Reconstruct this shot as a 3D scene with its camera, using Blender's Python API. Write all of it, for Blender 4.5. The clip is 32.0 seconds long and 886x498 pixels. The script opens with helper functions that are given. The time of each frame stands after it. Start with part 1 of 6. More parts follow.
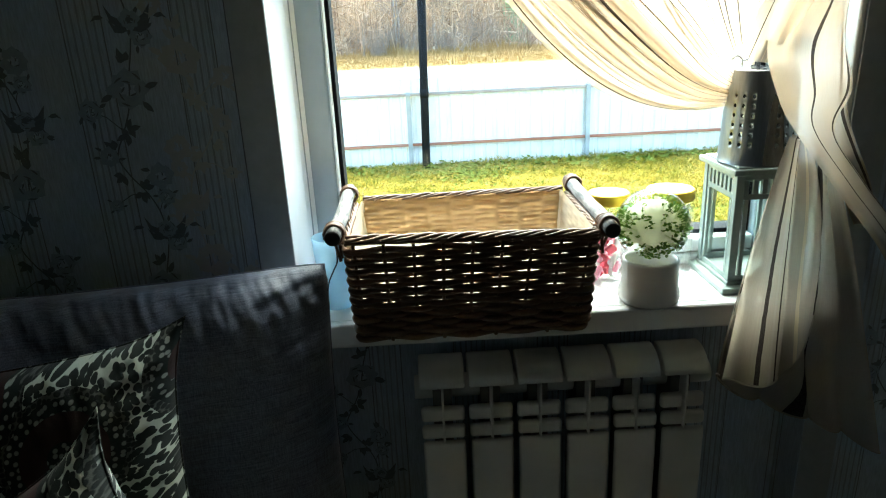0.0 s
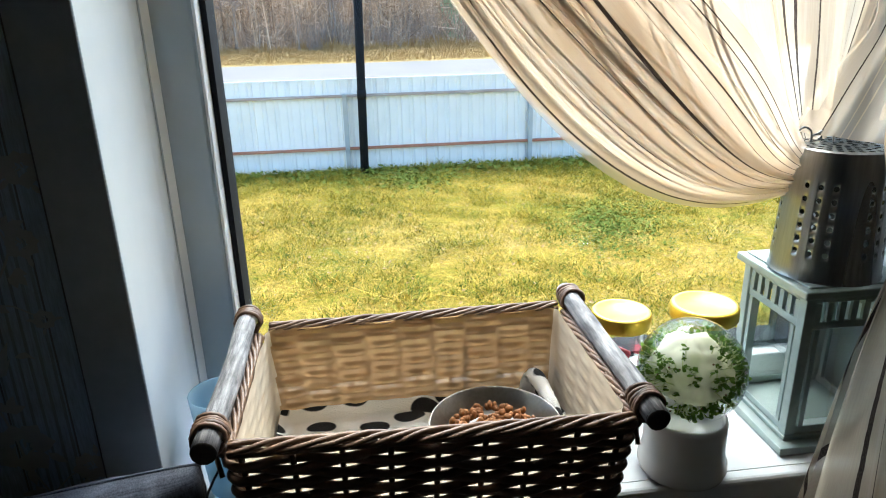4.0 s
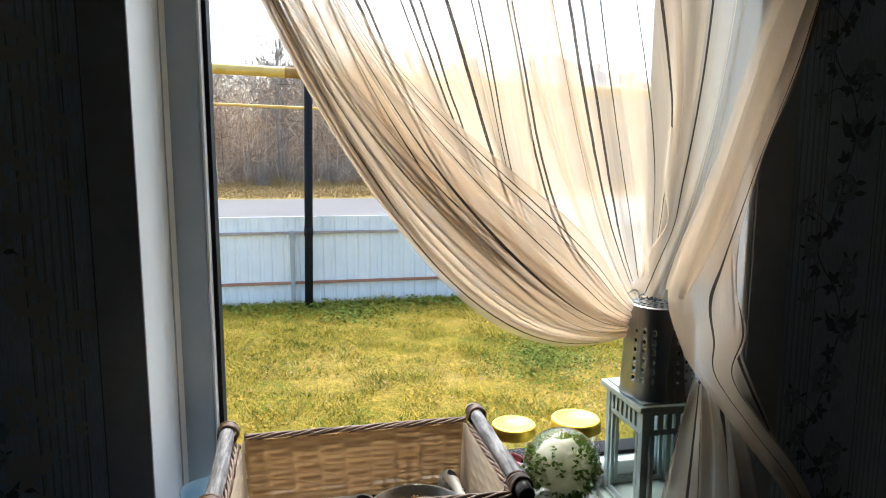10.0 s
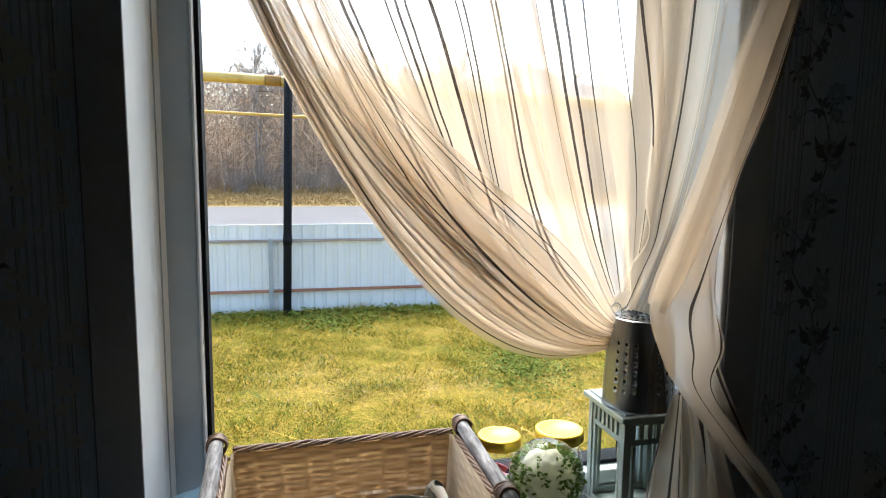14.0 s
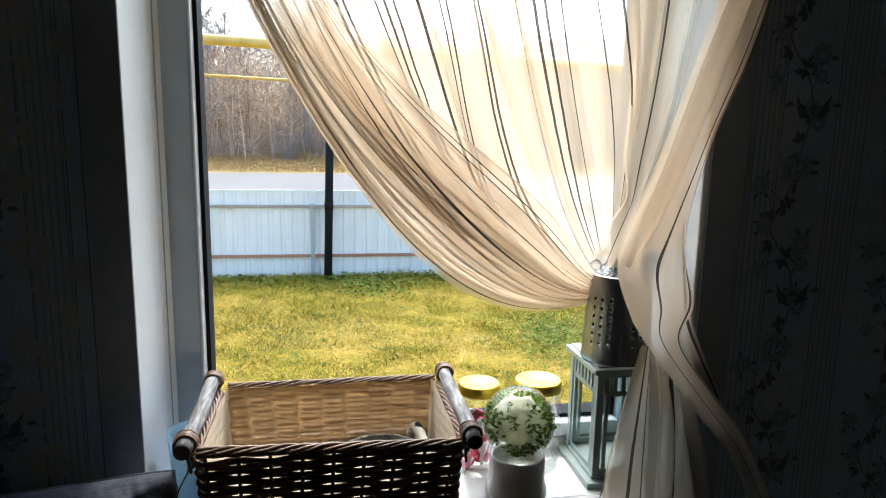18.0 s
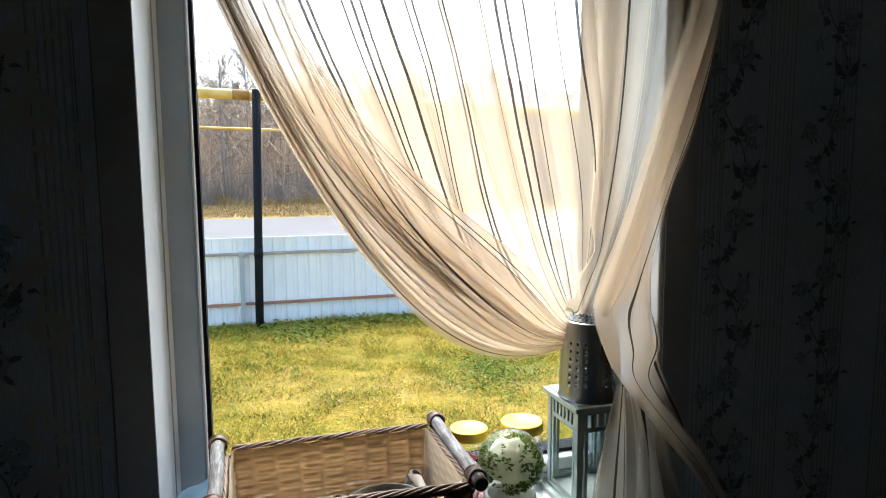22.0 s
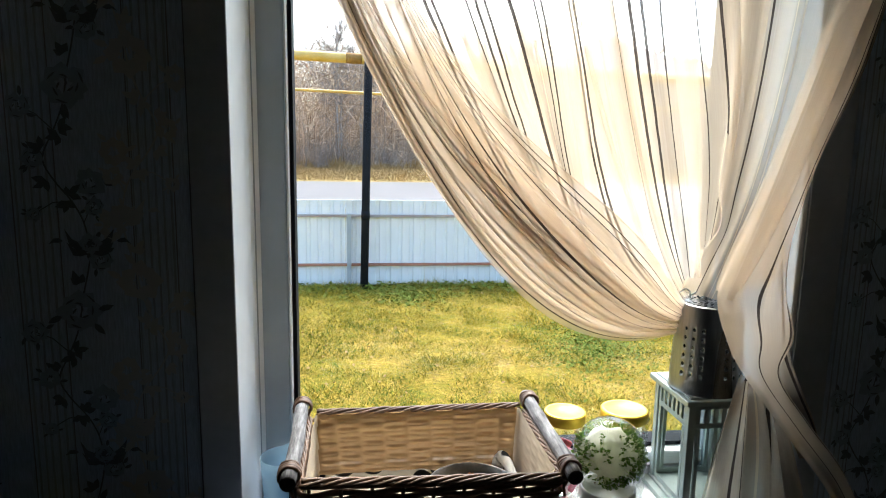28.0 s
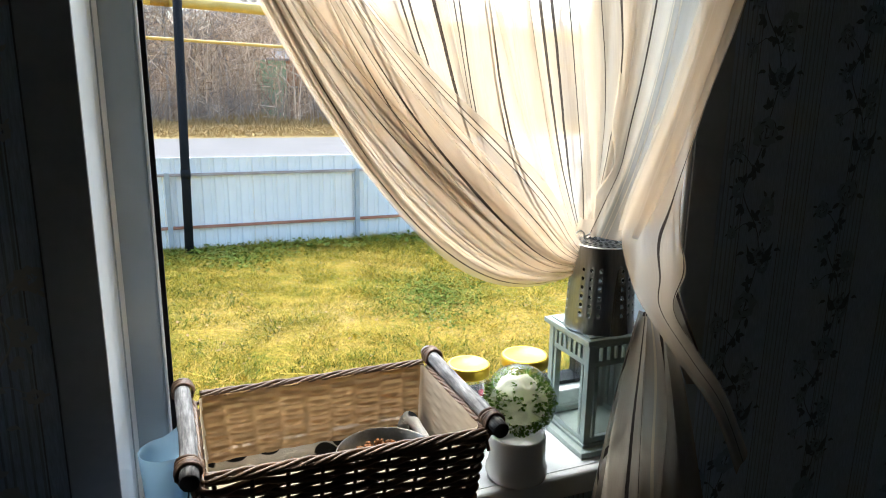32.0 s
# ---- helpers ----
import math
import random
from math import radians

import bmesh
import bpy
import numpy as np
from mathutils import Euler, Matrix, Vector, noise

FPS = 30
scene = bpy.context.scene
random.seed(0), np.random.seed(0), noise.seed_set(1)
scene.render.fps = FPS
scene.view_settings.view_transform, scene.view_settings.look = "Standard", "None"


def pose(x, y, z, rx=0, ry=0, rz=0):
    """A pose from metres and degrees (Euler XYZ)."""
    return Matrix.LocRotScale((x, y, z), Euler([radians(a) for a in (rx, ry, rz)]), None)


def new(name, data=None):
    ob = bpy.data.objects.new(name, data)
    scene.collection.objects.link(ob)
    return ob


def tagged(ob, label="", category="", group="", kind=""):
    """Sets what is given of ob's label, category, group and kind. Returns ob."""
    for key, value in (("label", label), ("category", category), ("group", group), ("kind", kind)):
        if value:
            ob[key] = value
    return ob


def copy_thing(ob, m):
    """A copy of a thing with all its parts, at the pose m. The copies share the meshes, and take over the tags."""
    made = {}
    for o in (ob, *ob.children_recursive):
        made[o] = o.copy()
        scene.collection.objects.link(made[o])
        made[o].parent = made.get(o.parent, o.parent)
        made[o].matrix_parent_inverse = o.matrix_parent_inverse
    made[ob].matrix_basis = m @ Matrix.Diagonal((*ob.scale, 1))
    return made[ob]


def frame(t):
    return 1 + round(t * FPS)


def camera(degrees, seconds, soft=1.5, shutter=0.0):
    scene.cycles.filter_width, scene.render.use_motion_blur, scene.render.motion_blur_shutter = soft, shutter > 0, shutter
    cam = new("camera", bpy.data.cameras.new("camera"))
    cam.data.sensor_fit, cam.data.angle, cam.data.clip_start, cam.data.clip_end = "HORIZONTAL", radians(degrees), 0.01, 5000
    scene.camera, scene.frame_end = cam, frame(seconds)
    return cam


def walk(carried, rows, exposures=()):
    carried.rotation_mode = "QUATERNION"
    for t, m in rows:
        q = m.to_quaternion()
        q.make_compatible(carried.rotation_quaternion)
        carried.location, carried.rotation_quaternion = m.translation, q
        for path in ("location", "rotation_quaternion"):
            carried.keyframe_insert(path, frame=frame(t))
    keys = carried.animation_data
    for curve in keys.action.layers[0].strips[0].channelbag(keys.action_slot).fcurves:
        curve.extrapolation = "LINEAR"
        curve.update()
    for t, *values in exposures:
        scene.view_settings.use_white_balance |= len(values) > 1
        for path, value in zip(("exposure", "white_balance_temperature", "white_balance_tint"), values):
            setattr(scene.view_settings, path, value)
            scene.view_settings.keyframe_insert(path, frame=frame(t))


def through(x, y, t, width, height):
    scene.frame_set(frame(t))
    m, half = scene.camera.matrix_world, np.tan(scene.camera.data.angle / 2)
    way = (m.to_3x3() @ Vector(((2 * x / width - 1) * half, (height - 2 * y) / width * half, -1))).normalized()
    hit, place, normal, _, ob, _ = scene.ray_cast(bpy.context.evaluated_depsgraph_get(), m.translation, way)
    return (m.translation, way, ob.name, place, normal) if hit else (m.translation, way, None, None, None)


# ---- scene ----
cam = camera(67.44, 32.0, soft=1.05)
ROWS = [
    (0.0, -0.0524, -0.9879, 1.2476, 71.196, 2.537, -2.291),
    (0.5, -0.0189, -0.9727, 1.2763, 72.907, 1.914, -2.313),
    (1.0, -0.0519, -0.9128, 1.3124, 71.988, 3.769, -5.018),
    (1.5, -0.0822, -0.8187, 1.2986, 71.612, 3.154, -8.157),
    (2.0, -0.0854, -0.6823, 1.3063, 69.790, 1.958, -8.390),
    (2.5, -0.0693, -0.5883, 1.2954, 68.631, 1.374, -6.388),
    (4.5, -0.0391, -0.6096, 1.3182, 72.977, 1.421, -7.551),
    (5.0, -0.0547, -0.6621, 1.3431, 75.698, 2.285, -6.804),
    (5.5, -0.0612, -0.7075, 1.3507, 76.498, 1.582, -8.173),
    (6.0, -0.0660, -0.7799, 1.3644, 78.777, 0.936, -9.851),
    (6.5, -0.0691, -0.8318, 1.3714, 79.134, 1.570, -10.419),
    (7.0, -0.0772, -0.8659, 1.3757, 80.153, 1.022, -9.972),
    (7.5, -0.0692, -0.8811, 1.3859, 81.102, 0.350, -10.438),
    (8.0, -0.0599, -0.8964, 1.3950, 82.313, 0.567, -9.904),
    (8.5, -0.0622, -0.9014, 1.3992, 82.480, 0.323, -10.098),
    (9.0, -0.0815, -0.9074, 1.4021, 82.586, 0.333, -8.522),
    (9.5, -0.0751, -0.8882, 1.3877, 81.623, -0.407, -9.826),
    (10.0, -0.0644, -0.8711, 1.3909, 81.977, -0.202, -12.020),
    (10.5, -0.0756, -0.8720, 1.3935, 81.905, 0.440, -11.943),
    (11.0, -0.0819, -0.8769, 1.3967, 82.056, 0.996, -11.672),
    (11.5, -0.0787, -0.8868, 1.3980, 81.981, 0.378, -11.007),
    (12.0, -0.0728, -0.8932, 1.3971, 82.174, -0.377, -10.953),
    (12.5, -0.0673, -0.8989, 1.4049, 82.377, 0.283, -10.155),
    (13.0, -0.0671, -0.8834, 1.4118, 83.329, -0.152, -10.187),
    (13.5, -0.0771, -0.8823, 1.4084, 82.635, -0.104, -11.385),
    (14.0, -0.0830, -0.8865, 1.4029, 82.694, -0.702, -13.834),
    (14.5, -0.0832, -0.8894, 1.4029, 82.608, -0.657, -15.122),
    (15.0, -0.0776, -0.8929, 1.3967, 81.999, -1.365, -15.780),
    (15.5, -0.0495, -0.8993, 1.3997, 82.090, -0.720, -13.754),
    (17.5, 0.0071, -0.9460, 1.3853, 79.875, -1.955, -10.029),
    (18.0, 0.0065, -0.9596, 1.3876, 79.995, -1.174, -9.760),
    (18.5, -0.0194, -0.9722, 1.3956, 80.683, -1.722, -11.411),
    (19.0, -0.0773, -0.9935, 1.4003, 80.058, -1.085, -13.967),
    (19.5, -0.1144, -1.0006, 1.4026, 80.762, -1.086, -15.577),
    (20.0, -0.1206, -1.0077, 1.4045, 81.926, -1.670, -17.545),
    (20.5, -0.1268, -1.0108, 1.4079, 81.828, -0.991, -18.193),
    (21.0, -0.1244, -1.0137, 1.4197, 82.250, -0.280, -18.090),
    (21.5, -0.1175, -1.0200, 1.4282, 82.718, -0.111, -17.123),
    (22.0, -0.1201, -1.0223, 1.4349, 83.378, 0.303, -16.534),
    (22.5, -0.1265, -1.0006, 1.4289, 83.277, -0.065, -16.572),
    (23.0, -0.1350, -1.0119, 1.4264, 83.341, -0.240, -16.161),
    (23.5, -0.1347, -1.0162, 1.4161, 81.902, -0.107, -15.505),
    (24.0, -0.1240, -1.0293, 1.4132, 81.335, 0.045, -15.266),
    (24.5, -0.1186, -1.0153, 1.4110, 81.367, -0.518, -15.387),
    (25.0, -0.1009, -0.9878, 1.4129, 81.064, 0.149, -14.152),
    (25.5, -0.0746, -0.9734, 1.4205, 81.473, 0.411, -10.547),
    (26.0, -0.0458, -0.9826, 1.4183, 81.442, 0.030, -6.214),
    (26.5, -0.0337, -0.9788, 1.4148, 81.285, 0.191, -4.974),
    (28.5, -0.1145, -0.9119, 1.4240, 80.496, -0.992, -8.753),
    (29.0, -0.1315, -0.8798, 1.4293, 80.789, -0.505, -10.716),
    (29.5, -0.1426, -0.8478, 1.4217, 79.900, -0.805, -13.680),
    (30.0, -0.1524, -0.8432, 1.4145, 78.868, -1.024, -15.898),
    (30.5, -0.1657, -0.8366, 1.4158, 79.091, -0.700, -17.351),
    (31.0, -0.1744, -0.8368, 1.4225, 79.882, -0.790, -19.419),
    (31.5, -0.1793, -0.8367, 1.4107, 78.685, -0.794, -21.606),
    (32.0, -0.1764, -0.8320, 1.3964, 76.934, -0.892, -22.341),
]
EXPOSURES = [(0.0, 3.38, 6130, -12), (0.6, 3.38, 6130, -12), (1.0, 3.1, 6130, -9), (1.6, 2.78, 6050, -5), (2.0, 2.54, 5960, -5),
             (2.5, 2.45, 5920, -3.5), (4.5, 2.36, 5860, 0.0), (6.0, 2.16, 5940, 3.0), (9.0, 2.00, 6220, 5), (15.0, 2.00, 6240, 5), (19.0, 2.22, 6120, 4.0), (25.0, 2.22, 6230, 4.0),
             (32.0, 2.23, 6140, 3.0)]
walk(cam, [(t, pose(x, y, z, rx, ry, rz)) for t, x, y, z, rx, ry, rz in ROWS], EXPOSURES)

# ---------- world and sun ----------
SUN_UP, SUN_TURN = 55.0, 8.0
world = bpy.data.worlds.new("overcast_sky")
world.use_nodes = True
scene.world = world
wn = world.node_tree
sky = wn.nodes.new("ShaderNodeTexSky")
sky.sky_type = "NISHITA"
sky.sun_disc = False
sky.sun_elevation, sky.sun_rotation = radians(SUN_UP), radians(SUN_TURN)
sky.air_density, sky.dust_density, sky.ozone_density = 1.0, 4.0, 1.5
wn.links.new(sky.outputs[0], wn.nodes["Background"].inputs[0])
wn.nodes["Background"].inputs[1].default_value = 0.15
sun_data = bpy.data.lights.new("sun", "SUN")
sun_data.energy, sun_data.angle, sun_data.color = 0.85, radians(30), (1.0, 0.985, 0.96)
sun = new("sun", sun_data)
sun.rotation_euler = (radians(90 - SUN_UP), 0, radians(180 - SUN_TURN))

# ---------- materials ----------
MATS = {}


class Nodes:
    """A small builder for node materials."""

    def __init__(self, name):
        self.mat = bpy.data.materials.new(name)
        self.mat.use_nodes = True
        self.tree = self.mat.node_tree
        self.b = self.tree.nodes["Principled BSDF"]
        self.out = self.tree.nodes["Material Output"]

    def n(self, kind, **inputs):
        node = self.tree.nodes.new("ShaderNode" + kind)
        for k, v in inputs.items():
            node.inputs[k.replace("_", " ")].default_value = v
        return node

    def l(self, a, b):
        self.tree.links.new(a, b)

    def coords(self, which="Object", scale=(1, 1, 1)):
        tc = self.n("TexCoord")
        mp = self.n("Mapping")
        mp.inputs["Scale"].default_value = scale
        self.l(tc.outputs[which], mp.inputs["Vector"])
        return mp.outputs["Vector"]

    def noise(self, vec, scale, detail=4, rough=0.55, dist=0.0):
        nd = self.n("TexNoise", Scale=scale, Detail=detail, Roughness=rough, Distortion=dist)
        self.l(vec, nd.inputs["Vector"])
        return nd.outputs["Fac"]

    def ramp(self, fac, stops):
        r = self.n("ValToRGB")
        el = r.color_ramp.elements
        while len(el) < len(stops):
            el.new(0.5)
        for e, (p, c) in zip(el, stops):
            e.position = p
            e.color = (*c, 1) if len(c) == 3 else c
        self.l(fac, r.inputs["Fac"])
        return r.outputs["Color"]

    def mix(self, fac, a, b, mode="MIX"):
        m = self.n("Mix")
        m.data_type, m.blend_type = "RGBA", mode
        for val, s in ((fac, m.inputs[0]), (a, m.inputs[6]), (b, m.inputs[7])):
            if hasattr(val, "is_linked"):
                self.l(val, s)
            elif isinstance(val, tuple):
                s.default_value = (*val, 1)
            else:
                s.default_value = val
        return m.outputs[2]

    def math(self, op, a, b=0.0, c=0.0):
        m = self.n("Math")
        m.operation = op
        for val, s in zip((a, b, c), m.inputs):
            if hasattr(val, "is_linked"):
                self.l(val, s)
            else:
                s.default_value = val
        return m.outputs[0]

    def bump(self, height, strength=0.3, distance=0.002):
        bp = self.n("Bump", Strength=strength, Distance=distance)
        self.l(height, bp.inputs["Height"])
        self.l(bp.outputs["Normal"], self.b.inputs["Normal"])

    def set(self, **kw):
        for k, v in kw.items():
            s = self.b.inputs[k.replace("_", " ")]
            if hasattr(v, "is_linked"):
                self.l(v, s)
            elif isinstance(v, tuple) and len(v) == 3:
                s.default_value = (*v, 1)
            else:
                s.default_value = v
        return self


def surface(name, dark, light, scale=40, rough=0.6, metal=0.0, bump=0.2, dist=0.001, stretch=(1, 1, 1), coarse=4.0, spec=0.5,
            vary=0.0):
    """A surface with fine grain, broad unevenness and slight relief."""
    m = Nodes(name)
    v = m.coords("Object", stretch)
    fine, broad = m.noise(v, scale, 6), m.noise(v, coarse, 3)
    f = m.math("MULTIPLY_ADD", fine, 0.6, m.math("MULTIPLY", broad, 0.4))
    col = m.ramp(f, [(0.3, dark), (0.7, light)])
    if vary:
        rnd = m.n("ObjectInfo").outputs["Random"]
        col = m.mix(1.0, col, m.ramp(rnd, [(0.0, (1 - vary,) * 3), (1.0, (1.0,) * 3)]), "MULTIPLY")
    m.set(Base_Color=col, Metallic=metal, Specular_IOR_Level=spec)
    m.set(Roughness=m.math("MULTIPLY_ADD", broad, 0.2, max(rough - 0.1, 0.03)))
    if bump:
        m.bump(fine, bump, dist)
    MATS[name] = m.mat
    return m.mat


def glass_like(name, tint=(1, 1, 1), gloss=1.0, rough=0.0, ior=1.45):
    """A thin clear pane: light passes straight, with a mirror share by Fresnel."""
    m = Nodes(name)
    tr = m.n("BsdfTransparent", Color=(*tint, 1))
    gl = m.n("BsdfGlossy", Roughness=rough)
    fr = m.n("Fresnel", IOR=ior)
    mx = m.n("MixShader")
    m.l(m.math("MULTIPLY", fr.outputs[0], gloss), mx.inputs[0])
    m.l(tr.outputs[0], mx.inputs[1])
    m.l(gl.outputs[0], mx.inputs[2])
    m.l(mx.outputs[0], m.out.inputs["Surface"])
    MATS[name] = m.mat
    return m.mat


def cloth_like(name, colour, through, clear, weave=1400.0, rough=0.9):
    """Cloth: diffuse and translucent light, with a share that passes straight between the threads."""
    m = Nodes(name)
    df = m.n("BsdfDiffuse")
    tl = m.n("BsdfTranslucent")
    for nd in (df, tl):
        if isinstance(colour, tuple):
            nd.inputs["Color"].default_value = (*colour, 1)
        else:
            m.l(colour, nd.inputs["Color"])
    mx = m.n("MixShader", Fac=through)
    m.l(df.outputs[0], mx.inputs[1])
    m.l(tl.outputs[0], mx.inputs[2])
    last = mx
    if clear:
        tr = m.n("BsdfTransparent")
        m2 = m.n("MixShader", Fac=clear)
        m.l(mx.outputs[0], m2.inputs[1])
        m.l(tr.outputs[0], m2.inputs[2])
        last = m2
    m.l(last.outputs[0], m.out.inputs["Surface"])
    MATS[name] = m.mat
    return m


# wallpaper: grey-blue with fine upright lines in bands
m = Nodes("wallpaper")
v = m.coords("Object")
sx = m.n("SeparateXYZ")
m.l(v, sx.inputs[0])
along = m.math("ADD", m.math("ADD", sx.outputs[0], sx.outputs[1]), 0.063)
band = m.math("PINGPONG", along, 0.075)
lines = m.math("PINGPONG", m.math("MULTIPLY_ADD", m.noise(m.coords("Object", (40, 40, 1)), 1.0, 1), 0.004, along), 0.0049)
inband = m.math("LESS_THAN", band, 0.026)
thin = m.math("MULTIPLY", m.math("LESS_THAN", lines, 0.0014), inband)
edge = m.math("LESS_THAN", m.math("ABSOLUTE", m.math("SUBTRACT", band, 0.0275)), 0.0009)
fib = m.noise(m.coords("Object", (260, 260, 6)), 1.0, 5)
base = m.ramp(m.noise(v, 5.0, 4), [(0.3, (0.41, 0.495, 0.60)), (0.7, (0.48, 0.565, 0.67))])
base = m.mix(inband, base, (0.45, 0.535, 0.635))
base = m.mix(0.8, base, m.ramp(m.noise(m.coords("Object", (420, 420, 40)), 1.0, 4, 0.7), [(0.34, (0.72, 0.72, 0.73)), (0.66, (1.16, 1.16, 1.15))]), "MULTIPLY")
base = m.mix(m.math("MULTIPLY", thin, m.math("MULTIPLY_ADD", fib, 0.5, 0.15)), base, (0.12, 0.115, 0.11))
base = m.mix(m.math("MULTIPLY", edge, 0.7), base, (0.12, 0.115, 0.11))
m.set(Base_Color=base, Roughness=0.75, Specular_IOR_Level=0.3)
m.bump(m.math("ADD", fib, thin), 0.25, 0.0006)
MATS["wallpaper"] = m.mat

surface("print_dark", (0.10, 0.12, 0.145), (0.165, 0.185, 0.215), 90, 0.6, bump=0.1)
surface("print_mid", (0.23, 0.29, 0.375), (0.33, 0.40, 0.49), 90, 0.6, bump=0.1)
surface("print_pale", (0.40, 0.42, 0.43), (0.46, 0.48, 0.49), 90, 0.6, bump=0.1)
surface("trim_paint", (0.30, 0.335, 0.375), (0.38, 0.415, 0.455), 60, 0.5, bump=0.08)
surface("reveal_white", (0.82, 0.865, 0.89), (0.88, 0.91, 0.925), 30, 0.4, bump=0.05)
surface("pvc_white", (0.78, 0.80, 0.82), (0.84, 0.85, 0.86), 20, 0.28, bump=0.02)
# white PVC side posts with their shade as base colour; also the joint line
surface("pvc_shade_and_joint", (0.37, 0.43, 0.475), (0.44, 0.50, 0.55), 20, 0.35, bump=0.02)
surface("rail_grey", (0.25, 0.15, 0.12), (0.50, 0.48, 0.46), 7, 0.75, stretch=(0.6, 4, 4), coarse=2.5)
surface("gasket", (0.006, 0.007, 0.010), (0.014, 0.015, 0.02), 80, 0.7, spec=0.1)
surface("sill_white", (0.76, 0.78, 0.79), (0.84, 0.85, 0.86), 25, 0.25, bump=0.03)
surface("plaster_dark", (0.30, 0.29, 0.27), (0.36, 0.35, 0.33), 12, 0.85, bump=0.2)
surface("ceiling_white", (0.76, 0.76, 0.75), (0.82, 0.82, 0.81), 12, 0.9)
surface("floor_wood", (0.22, 0.17, 0.13), (0.33, 0.27, 0.22), 14, 0.45, stretch=(1, 8, 8))
surface("radiator_enamel", (0.60, 0.61, 0.60), (0.68, 0.69, 0.68), 20, 0.3, bump=0.03)
# shade between the radiator sections, held as a dark base colour
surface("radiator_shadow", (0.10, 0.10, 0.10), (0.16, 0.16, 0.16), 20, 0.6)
surface("wicker", (0.085, 0.044, 0.025), (0.25, 0.14, 0.08), 130, 0.5, bump=0.5, dist=0.0008, stretch=(1, 1, 2.5), coarse=14, vary=0.45)
surface("wicker_light", (0.10, 0.05, 0.028), (0.24, 0.14, 0.08), 130, 0.5, bump=0.5, dist=0.0008, coarse=14, vary=0.3)
m = Nodes("log_bark")
grain = m.noise(m.coords("Object", (190, 16, 190)), 1.0, 6, 0.65)
blot = m.noise(m.coords("Object", (30, 22, 30)), 1.0, 4, 0.6)
col = m.ramp(grain, [(0.36, (0.11, 0.108, 0.112)), (0.50, (0.23, 0.227, 0.23)), (0.64, (0.38, 0.37, 0.365))])
col = m.mix(0.55, col, m.ramp(blot, [(0.40, (0.45, 0.42, 0.42)), (0.60, (1.2, 1.2, 1.22))]), "MULTIPLY")
m.set(Base_Color=col, Roughness=0.78, Specular_IOR_Level=0.3)
m.bump(m.math("ADD", grain, blot), 0.8, 0.0016)
MATS["log_bark"] = m.mat
surface("log_end", (0.02, 0.016, 0.014), (0.06, 0.045, 0.035), 140, 0.8, bump=0.4)
surface("steel", (0.22, 0.23, 0.24), (0.32, 0.335, 0.345), 300, 0.27, metal=1.0, bump=0.05, stretch=(1, 1, 0.06), dist=0.0003)
surface("steel_bowl", (0.26, 0.245, 0.22), (0.37, 0.35, 0.32), 200, 0.3, metal=1.0, bump=0.04, dist=0.0003)
surface("kibble", (0.17, 0.055, 0.014), (0.40, 0.165, 0.042), 120, 0.7, bump=0.6, vary=0.3)
surface("gold_lid", (0.76, 0.50, 0.055), (0.88, 0.64, 0.11), 60, 0.48, metal=1.0, bump=0.05)
surface("lantern_metal", (0.31, 0.375, 0.35), (0.41, 0.475, 0.45), 60, 0.42, bump=0.12)
surface("ceramic_white", (0.76, 0.76, 0.74), (0.83, 0.83, 0.81), 20, 0.25, bump=0.02)
surface("seed_brown", (0.10, 0.05, 0.02), (0.22, 0.12, 0.05), 60, 0.5)
surface("red_paper", (0.62, 0.05, 0.09), (0.80, 0.16, 0.20), 60, 0.5)
surface("pink_paper", (0.80, 0.28, 0.40), (0.90, 0.45, 0.55), 60, 0.5)
surface("cord_black", (0.02, 0.02, 0.025), (0.05, 0.05, 0.05), 60, 0.6)
surface("pole_black", (0.010, 0.011, 0.013), (0.022, 0.023, 0.026), 12, 0.8, bump=0.2, spec=0.05)
surface("pipe_yellow", (0.60, 0.37, 0.07), (0.84, 0.58, 0.19), 6, 0.5, bump=0.1)
surface("pipe_rust", (0.22, 0.10, 0.03), (0.50, 0.28, 0.06), 14, 0.8, bump=0.4)
surface("fence_sheet", (0.77, 0.785, 0.78), (0.87, 0.885, 0.88), 5, 0.45, bump=0.05, vary=0.08)
surface("fence_post", (0.34, 0.37, 0.39), (0.46, 0.49, 0.50), 9, 0.55)
surface("rail_rust", (0.30, 0.10, 0.055), (0.46, 0.25, 0.17), 7, 0.75, stretch=(0.6, 4, 4), coarse=2.5)
surface("asphalt", (0.148, 0.140, 0.138), (0.215, 0.205, 0.203), 30, 0.95, bump=0.3, coarse=0.5, spec=0.1)
surface("bark", (0.28, 0.245, 0.225), (0.46, 0.42, 0.39), 8, 0.9)
surface("twig", (0.30, 0.245, 0.215), (0.48, 0.41, 0.37), 3, 0.9, vary=0.3)
surface("sapling_pale", (0.20, 0.155, 0.12), (0.46, 0.38, 0.31), 0.8, 0.9, bump=0, coarse=0.2)
surface("dry_leaf", (0.30, 0.175, 0.06), (0.54, 0.36, 0.15), 1.2, 0.85, vary=0.25)
surface("house_cream", (0.40, 0.33, 0.22), (0.50, 0.42, 0.30), 2, 0.8)
surface("roof_sheet", (0.24, 0.23, 0.24), (0.34, 0.32, 0.32), 2, 0.7)
surface("brick_orange", (0.45, 0.18, 0.10), (0.58, 0.27, 0.16), 3, 0.85)
surface("shed_green", (0.21, 0.36, 0.20), (0.30, 0.45, 0.27), 3, 0.6)
surface("window_dark", (0.04, 0.05, 0.06), (0.08, 0.09, 0.10), 3, 0.2)
surface("sofa_cloth", (0.05, 0.05, 0.055), (0.08, 0.08, 0.085), 300, 0.9, bump=0.4)

